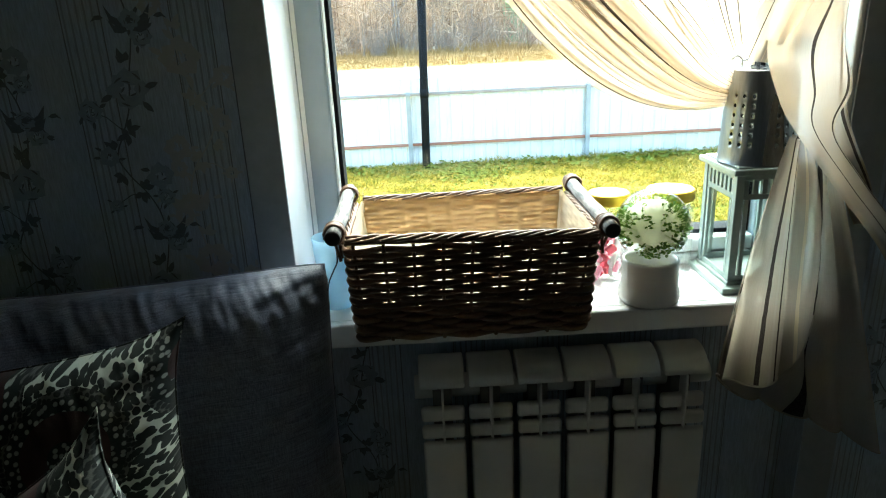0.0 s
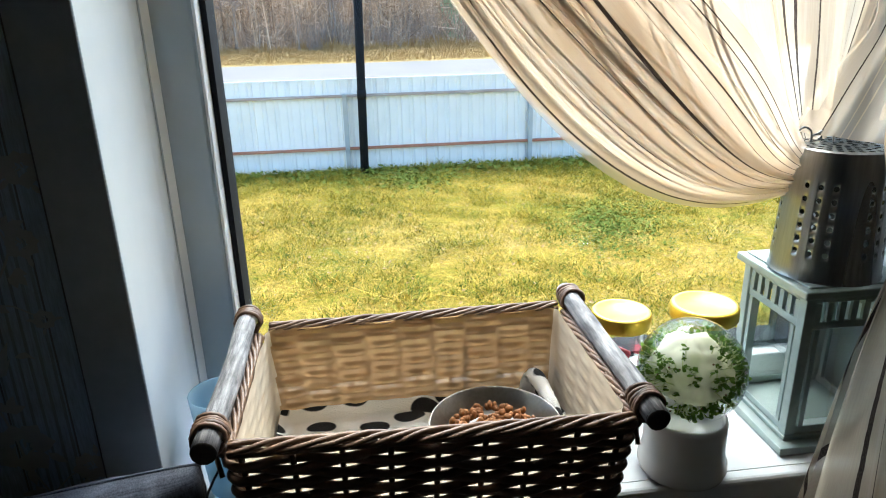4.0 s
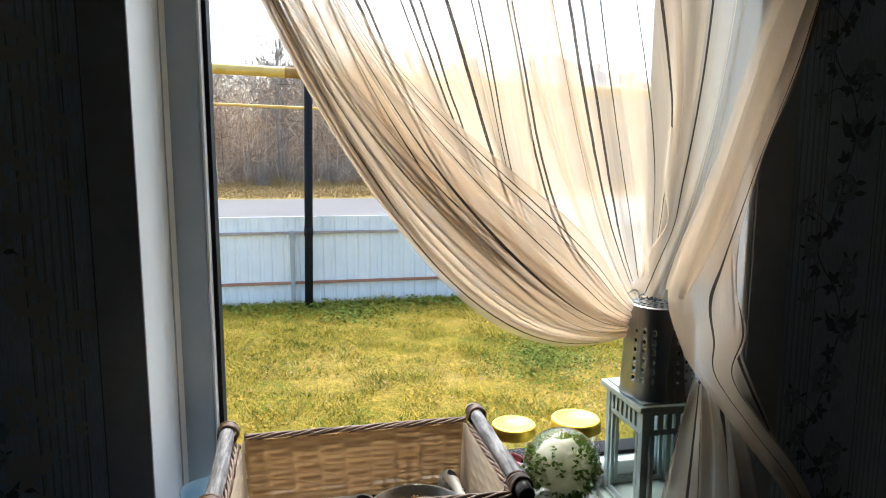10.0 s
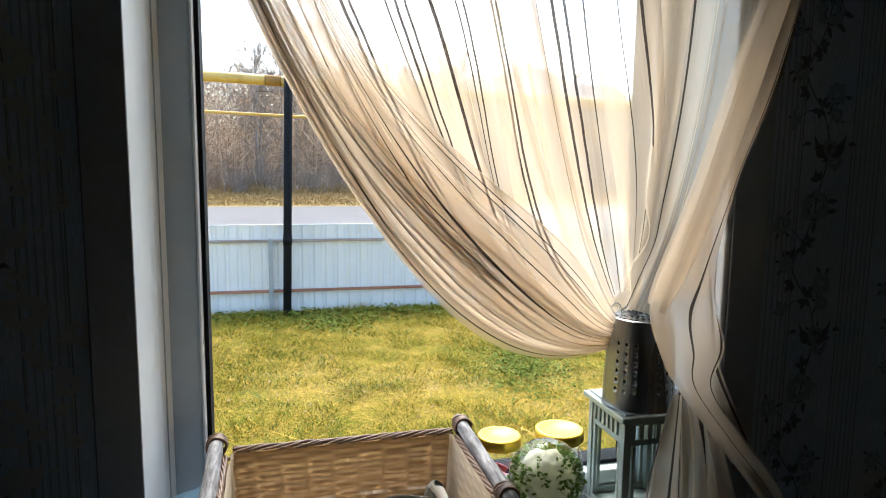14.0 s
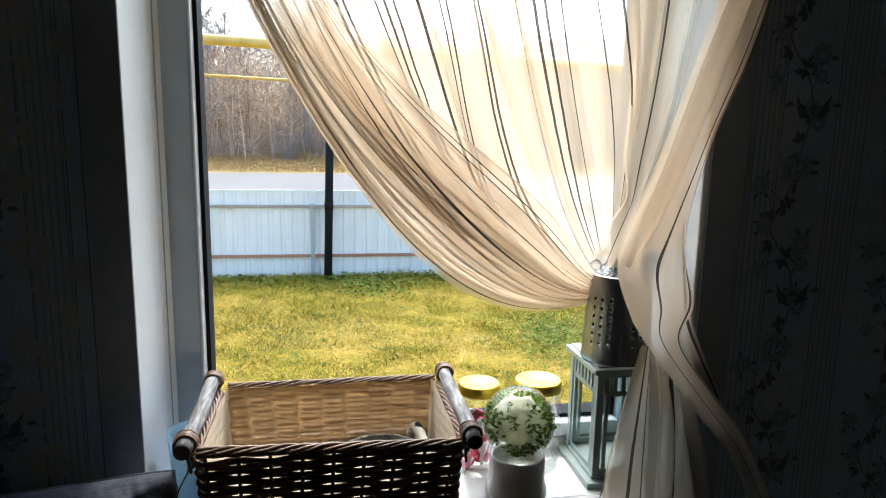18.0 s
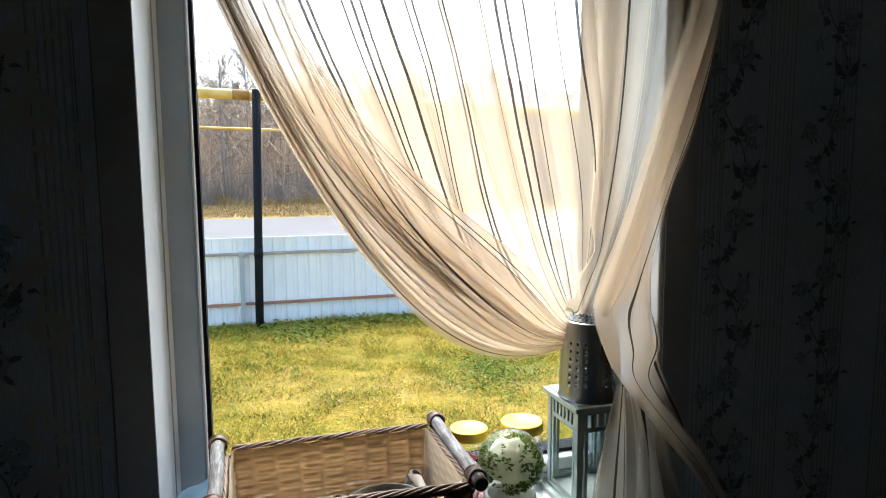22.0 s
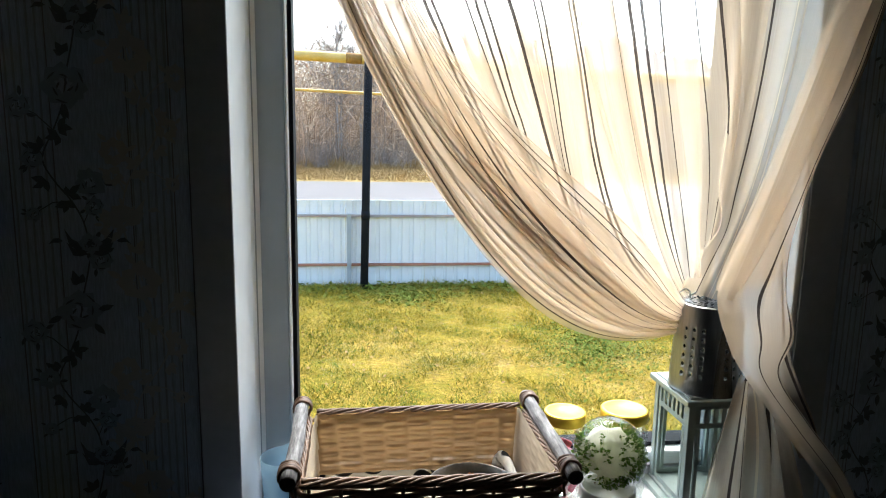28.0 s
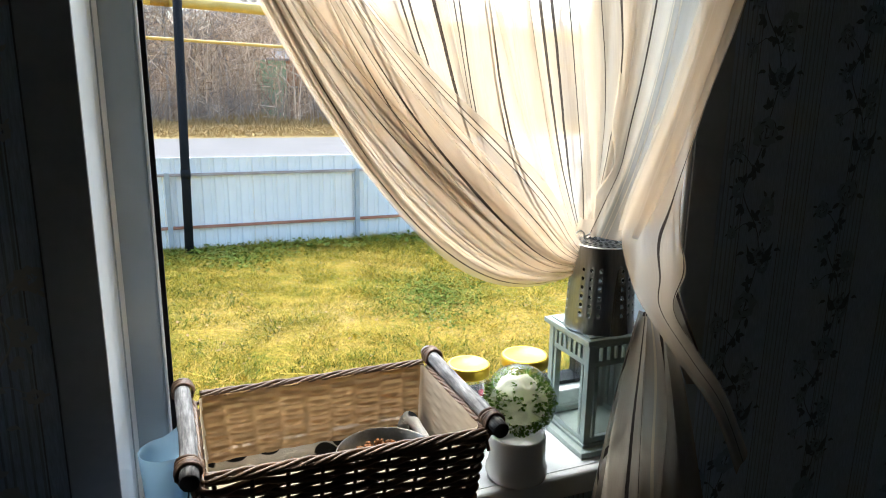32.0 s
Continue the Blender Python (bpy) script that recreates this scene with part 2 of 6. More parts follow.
glass_like("pane_glass", (0.97, 0.985, 0.98))
glass_like("jar_glass", (0.96, 0.985, 0.97), 0.45, ior=1.5)
glass_like("globe_glass", (0.97, 0.985, 0.975), 0.75, ior=1.5)
glass_like("lantern_glass", (0.93, 0.97, 0.96), 0.6, ior=1.5)

# lawn, verge and wood floor on one sheet of ground
m = Nodes("ground_grass")
v = m.coords("Object")
s = m.n("SeparateXYZ")
m.l(v, s.inputs[0])
big, mid, fine = m.noise(v, 0.6, 4, 0.65), m.noise(v, 4.2, 6, 0.75), m.noise(v, 26.0, 6, 0.75)
lawn = m.ramp(m.math("MULTIPLY_ADD", mid, 0.5, m.math("MULTIPLY", big, 0.5)),
              [(0.36, (0.10, 0.13, 0.012)), (0.45, (0.24, 0.19, 0.022)), (0.53, (0.36, 0.245, 0.045)), (0.64, (0.42, 0.30, 0.10))])
lawn = m.mix(0.75, lawn, m.ramp(fine, [(0.32, (0.22, 0.26, 0.22)), (0.68, (1.5, 1.47, 1.4))]), "MULTIPLY")
dry = m.ramp(fine, [(0.32, (0.15, 0.11, 0.035)), (0.5, (0.31, 0.225, 0.075)), (0.7, (0.43, 0.34, 0.16))])
edge_y = m.math("MULTIPLY_ADD", m.noise(v, 0.4, 3), 3.0, s.outputs[1])
col = m.mix(m.math("GREATER_THAN", edge_y, 26.0), lawn, dry)
m.set(Base_Color=col, Roughness=0.95, Specular_IOR_Level=0.1)
m.bump(fine, 0.8, 0.03)
MATS["ground_grass"] = m.mat

m = Nodes("grass_blade")
rnd = m.n("NewGeometry").outputs["Random Per Island"]
pos = m.n("NewGeometry").outputs["Position"]
patchy = m.math("MULTIPLY_ADD", m.noise(pos, 0.9, 3, 0.6), 0.42, m.math("MULTIPLY", m.noise(pos, 5.5, 6, 0.85), 0.58))
tone = m.math("MULTIPLY_ADD", m.math("MULTIPLY_ADD", patchy, 1.55, -0.275), 0.50, m.math("MULTIPLY", rnd, 0.50))
col = m.ramp(tone, [(0.26, (0.04, 0.085, 0.006)), (0.41, (0.165, 0.20, 0.012)), (0.54, (0.39, 0.305, 0.024)), (0.66, (0.60, 0.385, 0.055)), (0.80, (0.68, 0.50, 0.145))])
m.set(Base_Color=col, Roughness=0.8, Specular_IOR_Level=0.2)
MATS["grass_blade"] = m.mat
surface("weed_leaf", (0.10, 0.15, 0.018), (0.25, 0.27, 0.06), 9, 0.9, vary=0.2, spec=0.08)
# dead undergrowth, every twig its own tone
m = Nodes("thicket_brown")
rnd = m.n("NewGeometry").outputs["Random Per Island"]
pos = m.n("NewGeometry").outputs["Position"]
tone = m.math("MULTIPLY_ADD", rnd, 0.75, m.math("MULTIPLY", m.noise(pos, 0.35, 3), 0.3))
m.set(Base_Color=m.ramp(tone, [(0.1, (0.15, 0.095, 0.058)), (0.5, (0.49, 0.35, 0.235)), (0.8, (0.72, 0.56, 0.42)), (1.0, (0.84, 0.74, 0.61))]), Roughness=0.9)
MATS["thicket_brown"] = m.mat
# crumpled grey satin with crossing threads
m = Nodes("satin_grey")
v = m.coords("Object")
warp_, weft = m.noise(m.coords("Object", (700, 700, 26)), 1.0, 3), m.noise(m.coords("Object", (30, 30, 900)), 1.0, 3)
thread = m.math("MULTIPLY_ADD", warp_, 0.5, m.math("MULTIPLY", weft, 0.5))
m.set(Base_Color=m.ramp(thread, [(0.36, (0.052, 0.060, 0.084)), (0.64, (0.175, 0.195, 0.255))]), Roughness=0.55, Specular_IOR_Level=0.4, Sheen_Weight=0.4, Sheen_Roughness=0.35)
m.bump(thread, 0.5, 0.0006)
MATS["satin_grey"] = m.mat

# curtain: cream voile with single dark, grey and tan yarns woven in lengthwise, named by their place across the cloth
DARK_YARNS = [(0.032, 0.0050), (0.058, 0.0050), (0.083, 0.0029), (0.115, 0.0037), (0.170, 0.0032), (0.178, 0.0027), (0.259, 0.0030), (0.274, 0.0034), (0.286, 0.0027),
              (0.318, 0.0051), (0.396, 0.0032), (0.411, 0.0038), (0.473, 0.0040), (0.483, 0.0040), (0.555, 0.0040), (0.615, 0.0046), (0.633, 0.0040), (0.669, 0.0043), (0.785, 0.0037), (0.843, 0.0046),
              (2.270, 0.0120), (3.635, 0.0260), (3.955, 0.0220), (4.120, 0.0110), (4.175, 0.0110), (4.480, 0.0150), (4.560, 0.0080), (4.700, 0.0130), (5.800, 0.0650),
              (7.180, 0.0120), (7.520, 0.0138), (7.840, 0.0114), (8.120, 0.0108), (8.330, 0.0132), (8.450, 0.0084), (8.660, 0.0132), (8.860, 0.0108), (19.240, 0.0108), (19.620, 0.0132), (20.420, 0.0090), (1.217, 0.0035), (7.045, 0.0096),
              (7.360, 0.0090), (7.690, 0.0102), (8.220, 0.0090), (8.560, 0.0102), (8.780, 0.0084), (19.430, 0.0108), (19.850, 0.0108), (20.750, 0.0090)]
GREY_YARNS = [(0.140, 0.0026), (0.645, 0.0030), (0.700, 0.0034), (13.020, 0.0090), (13.185, 0.0070), (2.180, 0.0050), (2.700, 0.0060), (2.300, 0.0070), (4.150, 0.0080), (4.860, 0.0090),
              (1.206, 0.0028), (1.212, 0.0024), (7.330, 0.0070), (7.700, 0.0060), (8.230, 0.0070), (8.760, 0.0060)]
TAN_YARNS = [(0.135, 0.0040), (0.230, 0.0044), (0.372, 0.0040), (0.520, 0.0042), (0.580, 0.0040), (0.742, 0.0044), (2.050, 0.0090), (2.520, 0.0110), (2.580, 0.0110), (4.300, 0.0120)]


def voile(name, clear, through):
    m = cloth_like(name, (0.8, 0.8, 0.8), through, clear)
    sp = m.n("SeparateXYZ")
    m.l(m.n("TexCoord").outputs["UV"], sp.inputs[0])
    u, v = sp.outputs[0], sp.outputs[1]
    weave = m.noise(m.coords("UV", (900, 30, 1)), 1.0, 4)
    slub = m.noise(m.coords("UV", (260, 3, 1)), 1.0, 3)
    fray = m.noise(m.coords("UV", (500, 160, 1)), 1.0, 3)
    wide = m.math("MULTIPLY_ADD", v, -0.25, 1.20)
    u = m.math("MULTIPLY_ADD", m.noise(m.coords("UV", (9, 14, 1)), 1.0, 2), 0.004, m.math("SUBTRACT", u, 0.002))

    def yarns(items):
        best = None
        for at, width in items:
            one = m.math("LESS_THAN", m.math("ABSOLUTE", m.math("SUBTRACT", u, at)), m.math("MULTIPLY", wide, width / 2))
            best = one if best is None else m.math("MAXIMUM", best, one)
        return best

    dark = m.math("MULTIPLY", yarns(DARK_YARNS), m.math("MULTIPLY_ADD", fray, 0.20, 0.88))
    grey, tan = yarns(GREY_YARNS), yarns(TAN_YARNS)
    col = m.ramp(weave, [(0.3, (0.735, 0.61, 0.465)), (0.7, (0.79, 0.675, 0.535))])
    col = m.mix(m.math("MULTIPLY", tan, 0.7), col, (0.62, 0.47, 0.29))
    col = m.mix(m.math("MULTIPLY", grey, 0.75), col, (0.26, 0.22, 0.19))
    col = m.mix(dark, col, (0.030, 0.022, 0.020))
    for nd in m.tree.nodes:
        if nd.bl_idname in ("ShaderNodeBsdfDiffuse", "ShaderNodeBsdfTranslucent"):
            m.l(col, nd.inputs["Color"])
    mixers = [nd for nd in m.tree.nodes if nd.bl_idname == "ShaderNodeMixShader"]
    woven = m.math("MAXIMUM", dark, m.math("MAXIMUM", m.math("MULTIPLY", tan, 0.5), m.math("MULTIPLY", grey, 0.7)))
    gap = m.math("MULTIPLY", m.math("MULTIPLY_ADD", woven, -0.95, 1.0), m.math("MULTIPLY_ADD", slub, 0.12, 0.94))
    m.l(m.math("MULTIPLY", gap, clear), mixers[1].inputs[0])
    return m.mat


voile("voile", 0.62, 0.88)

m = cloth_like("liner_cloth", (0.78, 0.67, 0.51), 0.38, 0.0)
# same lining cloth; glow through the wicker at its back painted as tan
m = cloth_like("liner_backlit", (0.54, 0.35, 0.17), 0.54, 0.06)
m2 = cloth_like("sprout_leaf", (0.15, 0.25, 0.045), 0.30, 0.0)
m2 = cloth_like("cotton", (0.90, 0.89, 0.76), 0.55, 0.05)
m2 = cloth_like("sprout_stem", (0.72, 0.76, 0.45), 0.5, 0.0)
m2 = cloth_like("blue_plastic", (0.50, 0.68, 0.80), 0.55, 0.25)
# white fleece with black spots
m = Nodes("spotted_fleece")
v = m.coords("Object", (0.62, 1.30, 1.0))
warp = m.n("TexNoise", Scale=9.0, Detail=2)
m.l(v, warp.inputs["Vector"])
mixv = m.n("VectorMath")
mixv.operation = "MULTIPLY_ADD"
m.l(warp.outputs["Color"], mixv.inputs[0])
mixv.inputs[1].default_value = (0.02, 0.02, 0.02)
m.l(v, mixv.inputs[2])
vo = m.n("TexVoronoi", Scale=30.0, Randomness=0.75)
vo.voronoi_dimensions = "2D"
m.l(mixv.outputs[0], vo.inputs["Vector"])
spots = m.ramp(vo.outputs["Distance"], [(0.33, (0.012, 0.011, 0.012)), (0.37, (0.80, 0.78, 0.74))])
m.set(Base_Color=spots, Roughness=0.95)
m.bump(m.noise(v, 500, 4), 0.5, 0.002)
MATS["spotted_fleece"] = m.mat
# paisley print: pale ground, scattered dark leaves, large dark rounded motifs with pale rims
m = Nodes("paisley_print")
flat, lie = m.n("SeparateXYZ"), m.n("CombineXYZ")
m.l(m.coords("Object"), flat.inputs[0])
m.l(flat.outputs[0], lie.inputs[0])
m.l(flat.outputs[2], lie.inputs[1])
v = lie.outputs[0]
w1 = m.n("TexNoise", Scale=26.0, Detail=3)
m.l(v, w1.inputs["Vector"])
va = m.n("VectorMath")
va.operation = "MULTIPLY_ADD"
m.l(w1.outputs["Color"], va.inputs[0])
va.inputs[1].default_value = (0.025, 0.025, 0.025)
m.l(v, va.inputs[2])


def cells(scale, vec):
    vo = m.n("TexVoronoi", Scale=scale, Randomness=0.75)
    vo.voronoi_dimensions = "2D"
    m.l(vec, vo.inputs["Vector"])
    return vo.outputs["Distance"]


pale, ink = (0.40, 0.43, 0.37), (0.006, 0.011, 0.009)
leafy = m.ramp(cells(120.0, va.outputs[0]), [(0.46, ink), (0.54, pale)])
florets = m.ramp(cells(120.0, v), [(0.22, (0.22, 0.235, 0.21)), (0.34, ink)])
lace = m.ramp(cells(200.0, v), [(0.40, (0.006, 0.009, 0.008)), (0.62, (0.07, 0.075, 0.066))])
far = cells(8.6, v)
core = m.mix(m.noise(v, 60, 4), (0.010, 0.006, 0.006), (0.045, 0.016, 0.014))
col = m.mix(m.math("LESS_THAN", far, 0.56), leafy, lace)
col = m.mix(m.math("LESS_THAN", far, 0.50), col, florets)
col = m.mix(m.math("LESS_THAN", far, 0.38), col, core)
col = m.mix(m.math("LESS_THAN", far, 0.14), col, florets)
m.set(Base_Color=col, Roughness=0.9)
m.bump(m.noise(v, 700, 3), 0.4, 0.001)
MATS["paisley_print"] = m.mat

# ---------- building helpers ----------
def thing(name, at, label, category, group="", kind=""):
    ob = new(name)
    ob.empty_display_size = 0.05
    ob.location = at
    return tagged(ob, label, category, group, kind)


def mesh_of(bm, name, mat, smooth=True):
    me = bpy.data.meshes.new(name)
    bmesh.ops.recalc_face_normals(bm, faces=bm.faces)
    bm.to_mesh(me)
    bm.free()
    me.materials.append(MATS[mat])
    if smooth:
        me.polygons.foreach_set("use_smooth", [True] * len(me.polygons))
    return me


def part(name, bm, material, parent=None, label="", smooth=True):
    """One mesh object under a thing or a part; the mesh is given in world places."""
    ob = new(name, mesh_of(bm, name, material, smooth) if isinstance(bm, bmesh.types.BMesh) else bm)
    if parent is not None:
        ob.parent = parent
        base = Matrix.Translation(parent.location) if parent.parent is None else Matrix.Identity(4)
        ob.matrix_parent_inverse = base.inverted()
    return tagged(ob, label)


def box(x0, x1, y0, y1, z0, z1, bevel=0.0, seg=2):
    bm = bmesh.new()
    bmesh.ops.create_cube(bm, size=1)
    bmesh.ops.transform(bm, matrix=Matrix.Translation(((x0 + x1) / 2, (y0 + y1) / 2, (z0 + z1) / 2)) @ Matrix.Diagonal((x1 - x0, y1 - y0, z1 - z0, 1)), verts=bm.verts)
    if bevel:
        bmesh.ops.bevel(bm, geom=bm.edges[:], offset=bevel, segments=seg, affect="EDGES", profile=0.5)
    return bm


def tube(points, radius, sides=8, caps=True, closed=False, flat=1.0, bm=None, spin=0.0):
    """A tube along points; radius may be one number or one for each point."""
    bm = bm or bmesh.new()
    pts = [Vector(p) for p in points]
    n = len(pts)
    rad = radius if isinstance(radius, (list, tuple)) else [radius] * n
    rings = []
    prev = None
    for i, p in enumerate(pts):
        a = pts[(i - 1) % n] if (closed or i) else p
        b = pts[(i + 1) % n] if (closed or i < n - 1) else p
        d = (b - a).normalized()
        ref = Vector((0, 0, 1)) if abs(d.z) < 0.9 else Vector((1, 0, 0))
        if prev is not None and abs(d.z) >= 0.7:
            ref = prev
        side = d.cross(ref).normalized()
        up = side.cross(d).normalized()
        prev = up
        rings.append([bm.verts.new(p + side * math.cos(spin + 2 * math.pi * k / sides) * rad[i] * flat + up * math.sin(spin + 2 * math.pi * k / sides) * rad[i]) for k in range(sides)])
    for i in range(n if closed else n - 1):
        r0, r1 = rings[i], rings[(i + 1) % n]
        for k in range(sides):
            bm.faces.new((r0[k], r0[(k + 1) % sides], r1[(k + 1) % sides], r1[k]))
    if caps and not closed:
        bm.faces.new(rings[0])
        bm.faces.new(rings[-1][::-1])
    return bm


def lathe(profile, at, sides=40, bm=None, tilt=None):
    """A turned body from (radius, height) pairs."""
    bm = bm or bmesh.new()
    rings = []
    for r, z in profile:
        if r <= 1e-6:
            rings.append([bm.verts.new((at[0], at[1], at[2] + z))])
        else:
            rings.append([bm.verts.new((at[0] + r * math.cos(2 * math.pi * k / sides), at[1] + r * math.sin(2 * math.pi * k / sides), at[2] + z)) for k in range(sides)])
    for a, b in zip(rings, rings[1:]):
        for k in range(sides):
            q = (k + 1) % sides
            f = [a[k % len(a)], a[q % len(a)], b[q % len(b)], b[k % len(b)]]
            f = list(dict.fromkeys(f))
            if len(f) > 2:
                bm.faces.new(f)
    return bm


def sheet(fn, nu, nv, thick=0.0):
    """A grid surface fn(u, v) with its (u, v) kept as UV; fn returns place and the u written to the UV."""
    bm = bmesh.new()
    uvl = bm.loops.layers.uv.new("UVMap")
    vs, uvs = [], []
    for i in range(nu + 1):
        row = [fn(i / nu, j / nv) for j in range(nv + 1)]
        vs.append([bm.verts.new(r[0]) for r in row])
        uvs.append([(r[1], j / nv) for j, r in enumerate(row)])
    for i in range(nu):
        for j in range(nv):
            f = bm.faces.new((vs[i][j], vs[i + 1][j], vs[i + 1][j + 1], vs[i][j + 1]))
            for lp, (a, b) in zip(f.loops, ((i, j), (i + 1, j), (i + 1, j + 1), (i, j + 1))):
                lp[uvl].uv = uvs[a][b]
    return bm


def bezier(p0, p1, p2, p3, t):
    s = 1 - t
    return p0 * (s ** 3) + p1 * (3 * s * s * t) + p2 * (3 * s * t * t) + p3 * (t ** 3)


def spline(pts, t):
    """Catmull-Rom through the points, t from 0 to 1."""
    n = len(pts) - 1
    x = min(max(t, 0.0), 0.99999) * n
    i = int(x)
    f = x - i
    p = [Vector(pts[min(max(i + k, 0), n)]) for k in (-1, 0, 1, 2)]
    return 0.5 * ((2 * p[1]) + (p[2] - p[0]) * f + (2 * p[0] - 5 * p[1] + 4 * p[2] - p[3]) * f * f + (3 * p[1] - p[0] - 3 * p[2] + p[3]) * f ** 3)


# ---------- the room ----------
XL, XR, YB, TOP = -2.3, 1.9, -3.4, 2.55          # room
WX0, WX1, WTOP = -0.269, 0.596, 2.02              # window opening
SILL, SF = 0.800, -0.022                          # sill top and its front edge
WALL, FRAME_Y = 0.25, 0.160                       # wall thickness, inner face of the window frame
GROUND = -0.72


def structure(name, bm, mat, label, category, smooth=False):
    return tagged(part(name, bm, mat, None, "", smooth), label, category, "", "structure")


wall_left = structure("wall_window_west", box(XL, WX0, 0, WALL, 0, TOP), "wallpaper", "shaded grey-blue floral wallpaper wall beside the window", "wall")
wall_right = structure("wall_window_east", box(WX1, XR, 0, WALL, 0, TOP), "wallpaper", "shaded grey-blue floral wallpaper wall beside the curtain", "wall")
wall_low = structure("wall_window_below", box(WX0, WX1, 0.075, WALL, 0, 0.755), "wallpaper", "papered niche wall behind the radiator", "wall")
structure("wall_window_above", box(WX0, WX1, 0, WALL, WTOP, TOP), "wallpaper", "papered wall above the window", "wall")
structure("wall_west", box(XL - 0.15, XL, YB, WALL, 0, TOP), "wallpaper", "papered side wall of the room", "wall")
structure("wall_east", box(XR, XR + 0.15, YB, WALL, 0, TOP), "wallpaper", "papered side wall of the room", "wall")
structure("wall_south", box(XL - 0.15, XR + 0.15, YB - 0.15, YB, 0, TOP), "wallpaper", "papered back wall of the room", "wall")
structure("floor", box(XL - 0.15, XR + 0.15, YB - 0.15, WALL, -0.2, 0), "floor_wood", "brown wooden floor of the room", "floor")
structure("ceiling", box(XL - 0.15, XR + 0.15, YB - 0.15, WALL, TOP, TOP + 0.2), "ceiling_white", "white ceiling of the room", "ceiling")
# white lining of the reveal and the painted corner strips


def prism(prof, z0, z1):
    """An upright body over a plan outline."""
    bm = bmesh.new()
    lo, hi = [bm.verts.new((x, y, z0)) for x, y in prof], [bm.verts.new((x, y, z1)) for x, y in prof]
    n = len(prof)
    for k in range(n):
        bm.faces.new((lo[k], lo[(k + 1) % n], hi[(k + 1) % n], hi[k]))
    bm.faces.new(lo[::-1])
    bm.faces.new(hi)
    return bm


cove = [(WX0, -0.002), (-0.2595, -0.002), (-0.2592, 0.004), (-0.2578, 0.10), (-0.2565, 0.128), (-0.2535, 0.145), (-0.2525, 0.147), (-0.2485, 0.155), (-0.2462, FRAME_Y - 0.0005), (WX0, FRAME_Y - 0.0005)]
structure("trim_reveal_west", prism(cove, SILL, WTOP), "reveal_white", "white window reveal panel with a coved corner", "reveal")
structure("trim_joint", prism([(-0.2529, 0.1452), (-0.2521, 0.1444), (-0.2511, 0.1462), (-0.2519, 0.1470)], SILL + 0.001, WTOP - 0.001), "pvc_shade_and_joint", "thin grey joint line in the reveal corner", "trim")
structure("trim_reveal_east", box(WX1 - 0.010, WX1, -0.002, FRAME_Y, SILL, WTOP, 0.003), "reveal_white", "white window reveal panel", "reveal")
structure("trim_reveal_top", box(WX0 + 0.011, WX1 - 0.011, -0.002, FRAME_Y, WTOP - 0.010, WTOP), "reveal_white", "white window reveal panel above", "reveal")
structure("trim_corner_west", box(-0.3130, -0.2594, -0.0055, -0.0022, 0.0, WTOP + 0.06, 0.0012), "trim_paint", "plain grey corner strip along the reveal", "trim")
structure("trim_gap_west", box(-0.3150, -0.3132, -0.0030, -0.0002, 0.0, WTOP + 0.06), "print_dark", "dark gap along the corner strip", "trim")
structure("trim_corner_east", box(WX1 + 0.0005, WX1 + 0.062, -0.004, -0.0005, 0.0, WTOP + 0.06, 0.0012), "trim_paint", "plain grey corner strip along the reveal", "trim")
bm = box(WX0 - 0.02, WX1 + 0.02, SF, -0.0015, SILL - 0.042, SILL, 0.006, 3)
sill_front = box(WX0 + 0.0005, WX1 - 0.0005, -0.004, FRAME_Y + 0.01, SILL - 0.04, SILL, 0.0)
me = bpy.data.meshes.new("tmp")
sill_front.to_mesh(me)
sill_front.free()
bm.from_mesh(me)
structure("window_sill", bm, "sill_white", "white glossy plastic window sill with rounded nose", "window sill")

# ---------- window ----------
window = thing("window_1", (0.17, FRAME_Y, SILL), "white plastic window with dark rubber seal", "window", kind="structure")
GX0, GX1, GZ0, GZ1 = -0.193, 0.542, SILL + 0.062, WTOP - 0.06
FY0, FY1 = FRAME_Y, FRAME_Y + 0.07


def bar(name, x0, x1, z0, z1, y0=FY0, y1=FY1, mat="pvc_white", bev=0.004):
    return part(name, box(x0, x1, y0, y1, z0, z1, bev), mat, window, smooth=False)


# side posts are white plastic too; their shade is in the darker colour
bar("frame_post", -0.2610, GX0 - 0.0105, SILL + 0.0005, WTOP - 0.011, mat="pvc_shade_and_joint")
bar("frame_post", GX1 + 0.008, WX1 - 0.0105, SILL + 0.0005, WTOP - 0.011, mat="pvc_shade_and_joint")
bar("glazing_bead", GX0 - 0.0103, GX0 - 0.0067, SILL + 0.03, WTOP - 0.011, y0=FY0 - 0.003, y1=FY0 + 0.03, bev=0.0012)
bar("frame_rail", GX0 - 0.0075, GX1 + 0.0075, SILL + 0.0005, SILL + 0.022)
bar("sash_rail", GX0 - 0.0075, GX1 + 0.0075, SILL + 0.0262, GZ0 - 0.008, y0=FY0 - 0.004)
part("seal", box(GX0, GX1, FY0 + 0.012, FY1 - 0.006, SILL + 0.0222, SILL + 0.026), "gasket", window, "black rubber seal", smooth=False)
bar("frame_rail", GX0 - 0.0075, GX1 + 0.0075, GZ1 + 0.008, WTOP - 0.011)
for nm, a in (("seal", (GX0 - 0.0065, GX0, GZ0 - 0.0075, GZ1 + 0.0075)), ("seal", (GX1, GX1 + 0.0075, GZ0 - 0.0075, GZ1 + 0.0075)),
              ("seal", (GX0, GX1, GZ0 - 0.0075, GZ0)), ("seal", (GX0, GX1, GZ1, GZ1 + 0.0075))):
    part(nm, box(a[0], a[1], FY0 + 0.02, FY1 - 0.006, a[2], a[3]), "gasket", window, "black rubber seal", smooth=False)
